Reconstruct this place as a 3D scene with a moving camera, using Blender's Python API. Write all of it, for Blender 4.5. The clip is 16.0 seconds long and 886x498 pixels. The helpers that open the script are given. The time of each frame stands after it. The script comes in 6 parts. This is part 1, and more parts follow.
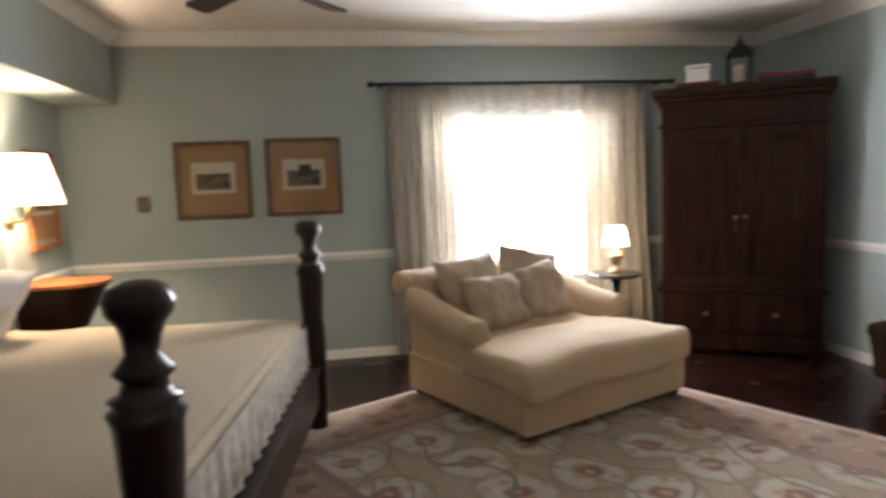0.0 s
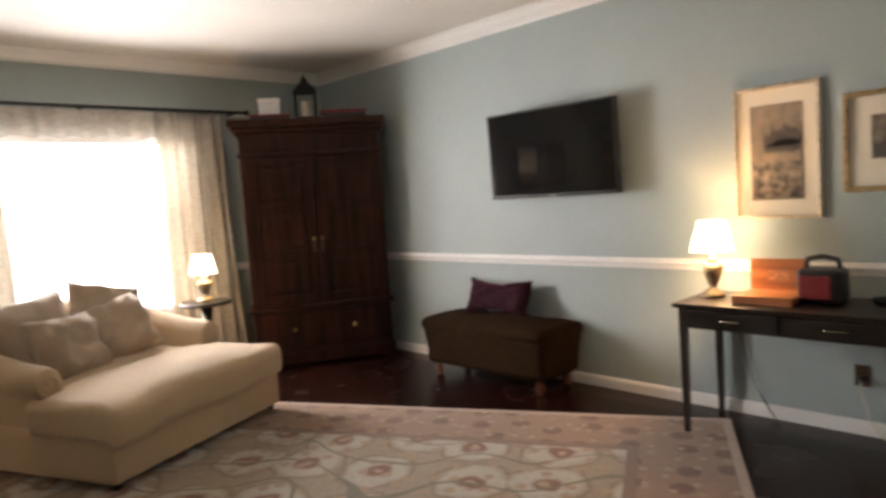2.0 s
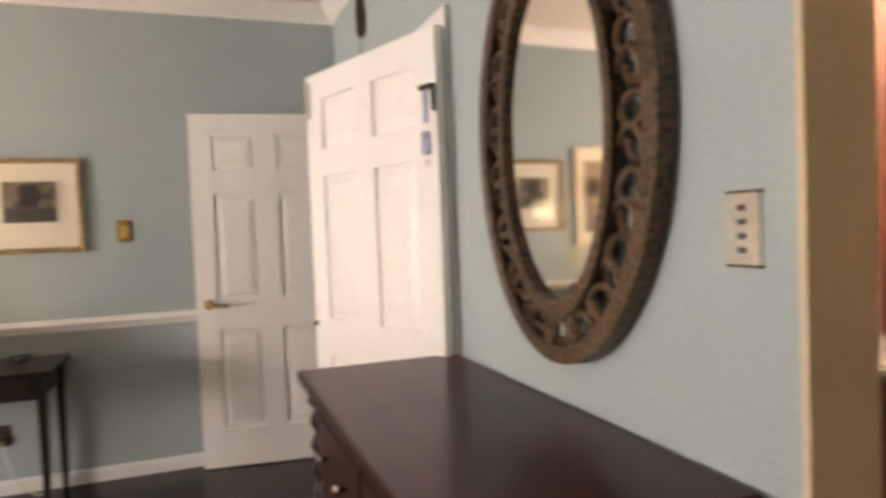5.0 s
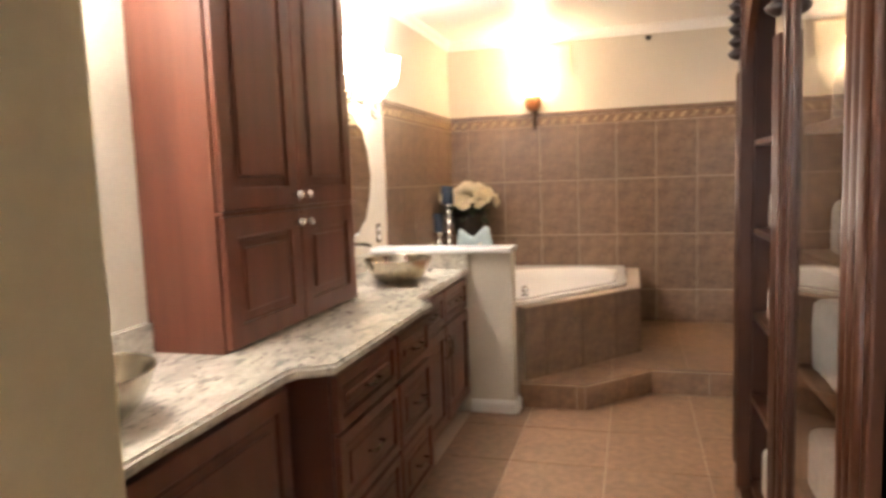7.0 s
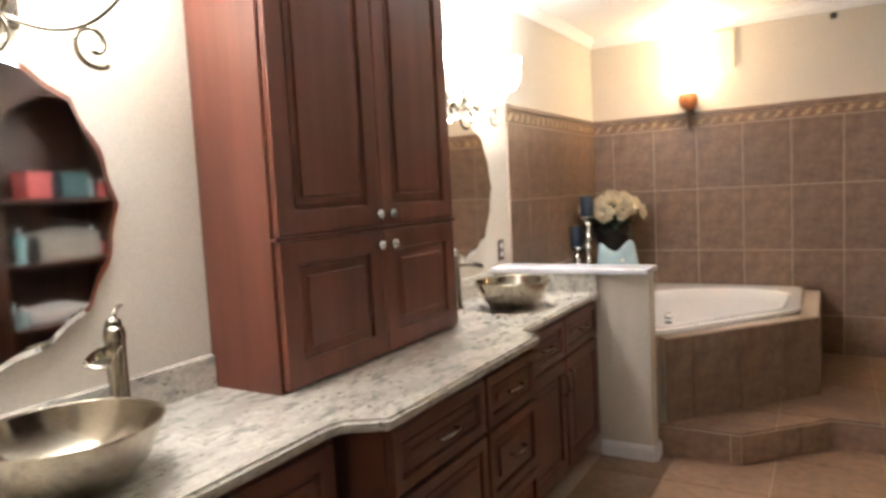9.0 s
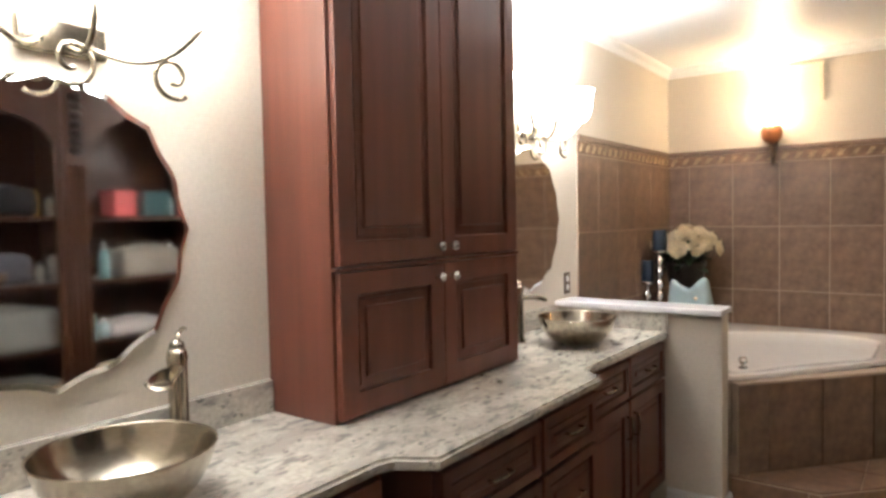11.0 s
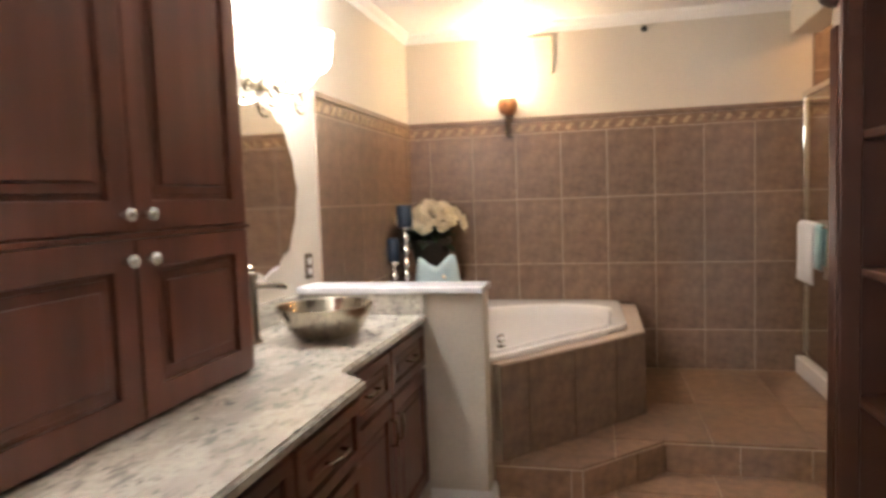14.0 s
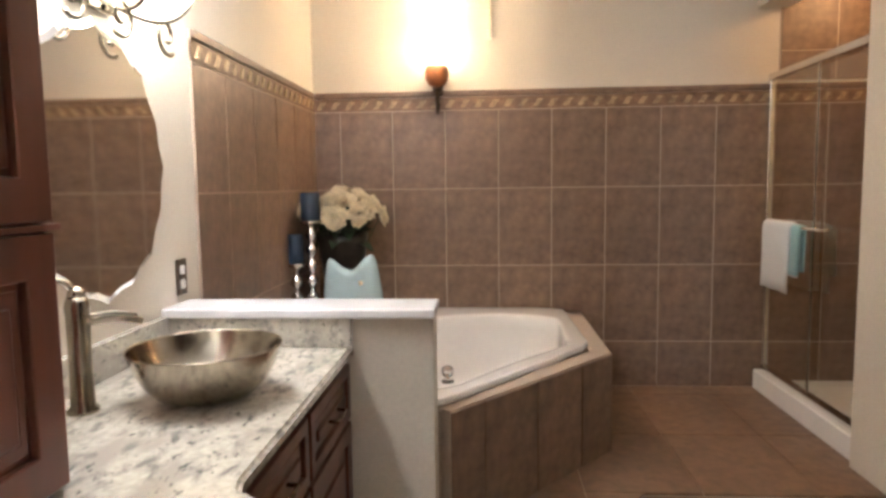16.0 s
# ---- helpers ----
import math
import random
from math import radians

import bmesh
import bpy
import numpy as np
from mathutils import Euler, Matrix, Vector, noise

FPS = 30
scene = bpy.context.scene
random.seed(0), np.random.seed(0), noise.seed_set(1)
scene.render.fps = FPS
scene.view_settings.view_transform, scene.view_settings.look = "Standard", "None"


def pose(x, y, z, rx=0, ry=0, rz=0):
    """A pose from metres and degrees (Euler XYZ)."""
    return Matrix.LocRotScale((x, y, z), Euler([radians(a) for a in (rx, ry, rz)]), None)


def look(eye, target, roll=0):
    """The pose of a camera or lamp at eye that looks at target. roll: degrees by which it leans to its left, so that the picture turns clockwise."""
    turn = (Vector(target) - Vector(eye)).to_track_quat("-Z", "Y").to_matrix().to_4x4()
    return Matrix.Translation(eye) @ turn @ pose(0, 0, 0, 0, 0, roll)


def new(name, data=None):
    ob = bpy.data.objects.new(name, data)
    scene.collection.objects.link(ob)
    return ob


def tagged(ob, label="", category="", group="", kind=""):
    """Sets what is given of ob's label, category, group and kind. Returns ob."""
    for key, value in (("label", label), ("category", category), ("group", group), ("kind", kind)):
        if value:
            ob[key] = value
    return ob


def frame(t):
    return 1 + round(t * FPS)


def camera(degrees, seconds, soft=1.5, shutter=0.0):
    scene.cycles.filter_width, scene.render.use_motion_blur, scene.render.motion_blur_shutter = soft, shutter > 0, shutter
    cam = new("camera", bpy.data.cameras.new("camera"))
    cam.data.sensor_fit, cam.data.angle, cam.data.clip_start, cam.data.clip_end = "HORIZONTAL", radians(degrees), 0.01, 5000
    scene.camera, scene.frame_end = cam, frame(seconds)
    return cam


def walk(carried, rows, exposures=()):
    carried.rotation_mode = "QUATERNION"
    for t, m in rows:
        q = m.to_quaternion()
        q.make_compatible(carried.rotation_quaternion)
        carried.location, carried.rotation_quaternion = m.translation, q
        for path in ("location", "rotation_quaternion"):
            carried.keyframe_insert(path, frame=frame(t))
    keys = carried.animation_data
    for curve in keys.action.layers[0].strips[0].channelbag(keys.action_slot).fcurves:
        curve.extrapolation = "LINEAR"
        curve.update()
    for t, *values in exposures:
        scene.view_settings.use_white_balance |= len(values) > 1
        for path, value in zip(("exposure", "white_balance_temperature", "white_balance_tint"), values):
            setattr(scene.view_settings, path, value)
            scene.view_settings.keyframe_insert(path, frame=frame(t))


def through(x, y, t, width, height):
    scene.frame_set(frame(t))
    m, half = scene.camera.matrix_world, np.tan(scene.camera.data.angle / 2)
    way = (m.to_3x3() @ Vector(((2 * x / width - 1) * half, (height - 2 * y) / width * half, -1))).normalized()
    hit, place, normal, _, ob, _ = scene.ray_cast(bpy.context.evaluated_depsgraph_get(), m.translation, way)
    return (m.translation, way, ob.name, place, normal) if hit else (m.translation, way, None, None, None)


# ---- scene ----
cam = camera(67.62, 16.0, soft=3.1, shutter=0.5)
PATH = [
    (0, look((-0.371, 0.002, 1.483), (-0.039, 1.964, 1.280), -2.04)),
    (0.5, look((-0.347, 0.040, 1.428), (0.335, 1.915, 1.291), -2.71)),
    (1, look((-0.349, 0.024, 1.431), (0.619, 1.769, 1.303), -3.35)),
    (1.5, look((-0.329, -0.076, 1.428), (0.870, 1.517, 1.273), -3.62)),
    (2, look((-0.358, -0.142, 1.405), (1.019, 1.300, 1.248), -3.80)),
    (2.5, look((-0.358, -0.256, 1.395), (1.195, 0.994, 1.233), -3.79)),
    (3, look((-0.362, -0.218, 1.398), (1.439, 0.637, 1.244), -4.85)),
    (3.5, look((-0.427, -0.061, 1.375), (1.546, 0.239, 1.247), -4.33)),
    (4, look((-0.483, -0.082, 1.380), (1.514, -0.132, 1.277), -3.40)),
    (4.5, look((-0.530, -0.103, 1.372), (1.436, -0.458, 1.291), -2.26)),
    (5, look((-0.543, -0.186, 1.353), (1.332, -0.880, 1.283), -2.18)),
    (5.2, look((-0.541, -0.245, 1.354), (1.277, -1.074, 1.271), -2.35)),
    (7.3, look((0.046, -1.030, 1.383), (0.452, -2.978, 1.183), -1.62)),
    (7.5, look((0.074, -1.073, 1.372), (0.442, -3.030, 1.179), -1.39)),
    (8, look((0.046, -1.158, 1.360), (0.499, -3.094, 1.140), -1.75)),
    (8.5, look((-0.068, -1.274, 1.383), (0.708, -3.107, 1.185), -2.79)),
    (9, look((-0.144, -1.367, 1.406), (0.869, -3.083, 1.240), -3.00)),
    (9.5, look((-0.138, -1.392, 1.433), (1.003, -3.027, 1.274), -2.04)),
    (9.7, look((-0.164, -1.396, 1.438), (1.030, -2.992, 1.272), -1.95)),
    (11.8, look((-0.115, -1.421, 1.432), (1.047, -3.048, 1.375), -0.50)),
    (12, look((-0.076, -1.433, 1.418), (1.044, -3.089, 1.354), -1.05)),
    (12.5, look((-0.003, -1.440, 1.414), (1.072, -3.124, 1.322), -1.24)),
    (13, look((0.032, -1.461, 1.411), (1.058, -3.174, 1.296), -1.49)),
    (13.5, look((0.062, -1.555, 1.379), (0.861, -3.387, 1.296), -2.30)),
    (14, look((0.146, -1.905, 1.356), (0.610, -3.845, 1.210), -2.01)),
    (14.5, look((0.257, -2.148, 1.364), (0.603, -4.106, 1.146), -2.23)),
    (15, look((0.423, -2.399, 1.365), (0.604, -4.382, 1.170), -1.73)),
    (15.5, look((0.421, -2.586, 1.345), (0.572, -4.570, 1.137), -1.03)),
    (16, look((0.472, -2.663, 1.359), (0.606, -4.650, 1.170), -0.74)),
]
EXPOSURES = [(0.0, -0.10, 6050, 13), (1.0, -0.17, 6500, 16), (2.5, -0.17, 6850, 19), (3.0, -0.20, 6950, 20), (3.5, 0.22, 7250, 20), (4.5, 0.36, 7400, 21), (5.0, 0.56, 7400, 22),
             (7.5, 0.80, 6000, 10), (8.5, 0.68, 5750, 9), (9.0, 0.52, 5600, 9), (12.5, 0.27, 5550, 8), (14.0, 0.50, 5750, 11), (14.5, 0.64, 5700, 11), (15.0, 0.52, 5650, 10), (16.0, 0.41, 5550, 9)]
walk(cam, PATH, EXPOSURES)

# ---- light ----
world = bpy.data.worlds.new("sky")
scene.world = world
world.use_nodes = True
wn = world.node_tree.nodes
sky = wn.new("ShaderNodeTexSky")
sky.sky_type = 'NISHITA'
sky.sun_disc = False
sky.sun_elevation = radians(40)
sky.sun_rotation = radians(150)
world.node_tree.links.new(sky.outputs[0], wn["Background"].inputs[0])
wn["Background"].inputs[1].default_value = 0.12


def lamp(name, kind, place, energy, color, size=0.05, target=None, size_y=None):
    data = bpy.data.lights.new(name, kind)
    data.energy, data.color = energy, color
    ob = new(name, data)
    if kind == 'AREA':
        data.size = size
        if size_y:
            data.shape, data.size_y = 'RECTANGLE', size_y
        ob.matrix_world = look(place, target)
    else:
        data.shadow_soft_size = size
        ob.location = place
    return ob


WARM = (1.0, 0.62, 0.30)
SOFTWARM = (1.0, 0.74, 0.48)
window_light = lamp("window_daylight", 'AREA', (1.28, 5.72, 1.3), 190, (0.97, 0.97, 0.95), 1.65, (1.28, 0, 1.05), 1.5)
window_light.data.spread = radians(150)
lamp("table_lamp_bulb", 'POINT', (3.33, 1.51, 1.10), 23, WARM, 0.04)
lamp("side_lamp_bulb", 'POINT', (1.945, 5.13, 0.98), 9, WARM, 0.04)
lamp("bedside_bulb", 'POINT', (-2.22, 4.50, 1.58), 88, SOFTWARM, 0.05)
lamp("shower_downlight_bulb", 'POINT', (-1.62, -6.08, 2.47), 10, (1.0, 0.52, 0.20), 0.05)
lamp("sconce_bulb", 'POINT', (0.755, -6.44, 2.15), 66, (1.0, 0.66, 0.36), 0.06)
for k in (-0.27, 0.0, 0.27):
    lamp("vanity_bulb", 'POINT', (1.31, -2.13 + k, 2.04), 52, (1.0, 0.89, 0.81), 0.05)
    lamp("vanity_bulb", 'POINT', (1.36, -4.36 + k, 2.04), 48, (1.0, 0.89, 0.81), 0.05)

# ---- materials ----


def node(nt, kind, **inputs):
    n = nt.nodes.new(kind)
    for k, v in inputs.items():
        n.inputs[k.replace("_", " ")].default_value = v
    return n


def mat(name, color, rough=0.6, metal=0.0, grain=0.06, scale=40.0, bump=0.0, blot=0.05, stretch=(1, 1, 1), coat=0.0, sheen=0.0, trans=0.0, second=None, coords="Object", spec=0.5):
    """Base colour with fine grain and broad blotches, and a little relief."""
    m = bpy.data.materials.new(name)
    m.use_nodes = True
    nt = m.node_tree
    b = nt.nodes["Principled BSDF"]
    b.inputs["Roughness"].default_value = rough
    b.inputs["Metallic"].default_value = metal
    b.inputs["Coat Weight"].default_value = coat
    b.inputs["Specular IOR Level"].default_value = spec
    b.inputs["Coat Roughness"].default_value = 0.15
    b.inputs["Sheen Weight"].default_value = sheen
    b.inputs["Transmission Weight"].default_value = trans
    tc = nt.nodes.new("ShaderNodeTexCoord")
    mp = nt.nodes.new("ShaderNodeMapping")
    mp.inputs["Scale"].default_value = stretch
    nt.links.new(tc.outputs[coords], mp.inputs[0])
    fine = node(nt, "ShaderNodeTexNoise", Scale=scale, Detail=4.0)
    broad = node(nt, "ShaderNodeTexNoise", Scale=2.3, Detail=3.0)
    nt.links.new(mp.outputs[0], fine.inputs[0])
    nt.links.new(tc.outputs[coords], broad.inputs[0])
    r1 = nt.nodes.new("ShaderNodeValToRGB")
    lo = [max(0, c * (1 - grain * 2)) for c in (second or color)] + [1]
    r1.color_ramp.elements[0].position, r1.color_ramp.elements[1].position = 0.3, 0.7
    r1.color_ramp.elements[0].color = lo
    r1.color_ramp.elements[1].color = [min(1, c * (1 + grain)) for c in color] + [1]
    nt.links.new(fine.outputs[0], r1.inputs[0])
    mix = nt.nodes.new("ShaderNodeMix")
    mix.data_type, mix.blend_type = 'RGBA', 'MULTIPLY'
    mix.inputs[0].default_value = 1.0
    r2 = nt.nodes.new("ShaderNodeValToRGB")
    r2.color_ramp.elements[0].position, r2.color_ramp.elements[1].position = 0.3, 0.7
    v = 1 - blot * 2
    r2.color_ramp.elements[0].color = (v, v, v, 1)
    nt.links.new(broad.outputs[0], r2.inputs[0])
    nt.links.new(r1.outputs[0], mix.inputs[6])
    nt.links.new(r2.outputs[0], mix.inputs[7])
    nt.links.new(mix.outputs[2], b.inputs["Base Color"])
    rr = node(nt, "ShaderNodeMapRange", To_Min=max(0.02, rough - 0.06), To_Max=min(1, rough + 0.06))
    nt.links.new(broad.outputs[0], rr.inputs[0])
    nt.links.new(rr.outputs[0], b.inputs["Roughness"])
    if bump:
        bp = node(nt, "ShaderNodeBump", Strength=bump, Distance=0.01)
        nt.links.new(fine.outputs[0], bp.inputs["Height"])
        nt.links.new(bp.outputs[0], b.inputs["Normal"])
    return m


def glow(name, color, strength):
    m = bpy.data.materials.new(name)
    m.use_nodes = True
    b = m.node_tree.nodes["Principled BSDF"]
    b.inputs["Base Color"].default_value = (0.8, 0.75, 0.65, 1)
    b.inputs["Emission Color"].default_value = (*color, 1)
    b.inputs["Emission Strength"].default_value = strength
    return m


def clear(name, color=(1, 1, 1), rough=0.0, ior=1.45):
    m = bpy.data.materials.new(name)
    m.use_nodes = True
    b = m.node_tree.nodes["Principled BSDF"]
    b.inputs["Base Color"].default_value = (*color, 1)
    b.inputs["Transmission Weight"].default_value = 1.0
    b.inputs["Roughness"].default_value = rough
    b.inputs["IOR"].default_value = ior
    return m


BLUE = mat("blue_grey_paint", (0.354, 0.411, 0.403), 0.55, grain=0.03, scale=90, bump=0.06, blot=0.03)
WHITE = mat("white_paint", (0.78, 0.77, 0.74), 0.4, grain=0.02, scale=60, bump=0.03, blot=0.02)
DOORW = mat("white_door_paint", (0.83, 0.81, 0.78), 0.38, grain=0.02, scale=50, bump=0.04, blot=0.02)
CEIL = mat("ceiling_paint", (0.72, 0.69, 0.64), 0.8, grain=0.04, scale=120, bump=0.1, blot=0.03)
BEIGE = mat("beige_paint", (0.60, 0.545, 0.45), 0.55, grain=0.03, scale=90, bump=0.06, blot=0.03)
CREAMJ = mat("cream_jamb_paint", (0.62, 0.50, 0.33), 0.45, grain=0.03, scale=60, bump=0.03, blot=0.03)
MAHOG = mat("dark_mahogany", (0.036, 0.0115, 0.0065), 0.42, grain=0.35, scale=18, bump=0.08, blot=0.12, stretch=(1, 1, 0.08), coat=0.02, spec=0.18)
DRESSW = mat("red_mahogany_top", (0.050, 0.013, 0.008), 0.30, grain=0.3, scale=14, bump=0.04, blot=0.1, stretch=(0.08, 1, 1), coat=0.02, spec=0.2)
POSTW = mat("nearly_black_wood", (0.022, 0.009, 0.007), 0.32, grain=0.3, scale=18, bump=0.06, blot=0.1, stretch=(1, 1, 0.1), coat=0.12, spec=0.35)
CHERRY = mat("cherry_cabinet", (0.136, 0.046, 0.028), 0.34, grain=0.13, scale=16, bump=0.05, blot=0.1, stretch=(1, 1, 0.07), coat=0.14, spec=0.35)
HUTCHW = mat("walnut_hutch", (0.055, 0.019, 0.009), 0.36, grain=0.10, scale=18, bump=0.07, blot=0.12, stretch=(1, 1, 0.07), coat=0.05, spec=0.25)
ESPR = mat("espresso_table", (0.020, 0.014, 0.011), 0.33, grain=0.25, scale=20, bump=0.05, blot=0.1, stretch=(1, 0.1, 1), coat=0.1, spec=0.3)
LINEN = mat("cream_linen", (0.575, 0.42, 0.255), 0.85, grain=0.1, scale=220, bump=0.2, blot=0.06, sheen=0.3)
PILLOW = mat("beige_pillow", (0.46, 0.345, 0.235), 0.8, grain=0.12, scale=160, bump=0.25, blot=0.1, sheen=0.4)
SPREAD = mat("matelasse_spread", (0.55, 0.44, 0.30), 0.85, grain=0.1, scale=120, bump=0.3, blot=0.06, sheen=0.2)
SKIRT = mat("bed_skirt", (0.58, 0.52, 0.44), 0.85, grain=0.18, scale=22, bump=0.15, blot=0.1)
GREYP = mat("grey_white_pillow", (0.55, 0.53, 0.52), 0.85, grain=0.06, scale=150, bump=0.2, blot=0.05)
GREYT = mat("grey_trim", (0.12, 0.12, 0.14), 0.8, grain=0.06, scale=150, bump=0.1)
CHENILLE = mat("brown_chenille", (0.030, 0.015, 0.007), 0.95, grain=0.3, scale=90, bump=0.4, blot=0.15, spec=0.05)
BURG = mat("burgundy_pillow", (0.050, 0.013, 0.024), 0.8, grain=0.25, scale=60, bump=0.3, blot=0.2, spec=0.1)
BLACKG = mat("black_screen", (0.006, 0.006, 0.007), 0.05, grain=0.0, scale=10, blot=0.0, spec=0.6)
BLACKP = mat("black_plastic", (0.012, 0.012, 0.013), 0.35, grain=0.1, scale=80, bump=0.05)
IRON = mat("black_iron", (0.018, 0.018, 0.020), 0.45, metal=0.6, grain=0.2, scale=60, bump=0.1)
BRONZE = mat("dark_bronze_frame", (0.125, 0.078, 0.042), 0.36, metal=0.5, grain=0.3, scale=70, bump=0.35, blot=0.15, second=(0.06, 0.037, 0.02))
BRASS = mat("aged_brass", (0.45, 0.30, 0.12), 0.32, metal=0.9, grain=0.2, scale=40, bump=0.05, blot=0.15)
LAMPB = mat("dull_brass_urn", (0.40, 0.32, 0.21), 0.38, metal=0.7, grain=0.2, scale=40, bump=0.1, blot=0.15)
GOLD = mat("gold_frame", (0.42, 0.29, 0.13), 0.42, metal=0.5, grain=0.3, scale=60, bump=0.2, blot=0.15)
NICKEL = mat("brushed_nickel", (0.43, 0.385, 0.31), 0.17, metal=1.0, grain=0.12, scale=60, bump=0.04, blot=0.06, stretch=(1, 1, 12))
CHROME = mat("chrome", (0.78, 0.77, 0.75), 0.08, metal=1.0, grain=0.02, scale=30, blot=0.03)
SILVER = mat("silver_mercury", (0.75, 0.73, 0.70), 0.14, metal=1.0, grain=0.1, scale=50, bump=0.08, blot=0.08)
ENAMEL = mat("white_enamel", (0.80, 0.78, 0.75), 0.12, grain=0.01, scale=30, blot=0.01, coat=0.5)
MARBLE = mat("white_marble_cap", (0.76, 0.76, 0.78), 0.22, grain=0.05, scale=9, blot=0.05, coat=0.3)
GROUT = mat("pale_grout", (0.44, 0.35, 0.27), 0.9, grain=0.1, scale=150, bump=0.1)
MIRROR = mat("mirror_silver", (0.92, 0.92, 0.91), 0.012, metal=1.0, grain=0.0, scale=5, blot=0.0)
GLASS = clear("clear_glass")
CRYSTAL = clear("crystal", (0.95, 0.95, 0.95), 0.02, 1.5)
SHOWERG = clear("shower_glass", (0.93, 0.96, 0.94))
PAPER = mat("cream_mat_board", (0.70, 0.62, 0.48), 0.8, grain=0.04, scale=100, blot=0.04)
OLDPAPER = mat("tan_print_paper", (0.44, 0.26, 0.11), 0.8, grain=0.08, scale=60, blot=0.1)
BROWNF = mat("brown_frame_wood", (0.15, 0.075, 0.035), 0.42, grain=0.3, scale=24, bump=0.1, blot=0.1)
KNOBC = mat("faceted_crystal_knob", (0.80, 0.79, 0.76), 0.07, metal=0.75, grain=0.15, scale=90, bump=0.3)
SEPIA = mat("sepia_print", (0.25, 0.19, 0.13), 0.8, grain=0.45, scale=26, blot=0.25)
INK = mat("dark_ink", (0.085, 0.066, 0.05), 0.8, grain=0.4, scale=40, blot=0.2)
CEDAR = mat("orange_cedar_box", (0.42, 0.15, 0.05), 0.45, grain=0.25, scale=20, bump=0.05, blot=0.1, stretch=(1, 0.1, 1))
REDP = mat("red_lacquer", (0.22, 0.018, 0.020), 0.4, grain=0.15, scale=40, blot=0.1)
NAVY = mat("navy_wax", (0.008, 0.022, 0.045), 0.55, grain=0.1, scale=40, blot=0.1)
PALEBLUE = mat("pale_blue_vase_glaze", (0.42, 0.55, 0.58), 0.25, grain=0.03, scale=30, blot=0.04, coat=0.4)
LEAFM = mat("dark_leaf", (0.028, 0.055, 0.022), 0.55, grain=0.3, scale=30, blot=0.2)
PETAL = mat("cream_petal", (0.84, 0.72, 0.48), 0.7, grain=0.12, scale=60, blot=0.1, sheen=0.2)
TOWEL = mat("white_towel", (0.74, 0.77, 0.80), 0.95, grain=0.08, scale=260, bump=0.5, blot=0.04, sheen=0.4)
TEALT = mat("aqua_towel", (0.30, 0.52, 0.55), 0.95, grain=0.08, scale=260, bump=0.5, blot=0.04, sheen=0.4)
WICKER = mat("brown_wicker", (0.16, 0.09, 0.045), 0.75, grain=0.4, scale=70, bump=0.5, blot=0.15)
YELLOW = mat("yellow_box", (0.62, 0.36, 0.06), 0.6, grain=0.06, scale=40, blot=0.05)
PINK = mat("coral_box", (0.60, 0.13, 0.13), 0.6, grain=0.06, scale=40, blot=0.05)
PALEB = mat("pale_bundle", (0.36, 0.34, 0.30), 0.85, grain=0.12, scale=60, bump=0.3, blot=0.12)
SHADEON = glow("lit_shade", (1.0, 0.72, 0.38), 20.0)
SHADEBED = glow("lit_bedside_shade", (1.0, 0.80, 0.50), 7.0)
GLOBEON = glow("lit_glass_globe", (1.0, 0.90, 0.76), 25.0)
FLAMEON = glow("lit_amber_shade", (1.0, 0.70, 0.40), 22.0)
OUTSIDE = glow("bright_sky", (0.93, 0.97, 1.0), 5.0)


def tile_material(name, color):
    """Brown ceramic: cloudy, with a shade of its own for every tile."""
    m = mat(name, color, 0.42, grain=0.15, scale=22, bump=0.05, blot=0.16)
    nt = m.node_tree
    b = nt.nodes["Principled BSDF"]
    src = b.inputs["Base Color"].links[0].from_socket
    info = nt.nodes.new("ShaderNodeObjectInfo")
    mr = node(nt, "ShaderNodeMapRange", To_Min=0.86, To_Max=1.12)
    nt.links.new(info.outputs["Random"], mr.inputs[0])
    mx = nt.nodes.new("ShaderNodeMix")
    mx.data_type, mx.blend_type = 'RGBA', 'MULTIPLY'
    mx.inputs[0].default_value = 1.0
    nt.links.new(src, mx.inputs[6])
    nt.links.new(mr.outputs[0], mx.inputs[7])
    nt.links.new(mx.outputs[2], b.inputs["Base Color"])
    return m


TILE = tile_material("brown_wall_tile", (0.215, 0.136, 0.087))
FLOORT = tile_material("brown_floor_tile", (0.245, 0.145, 0.085))


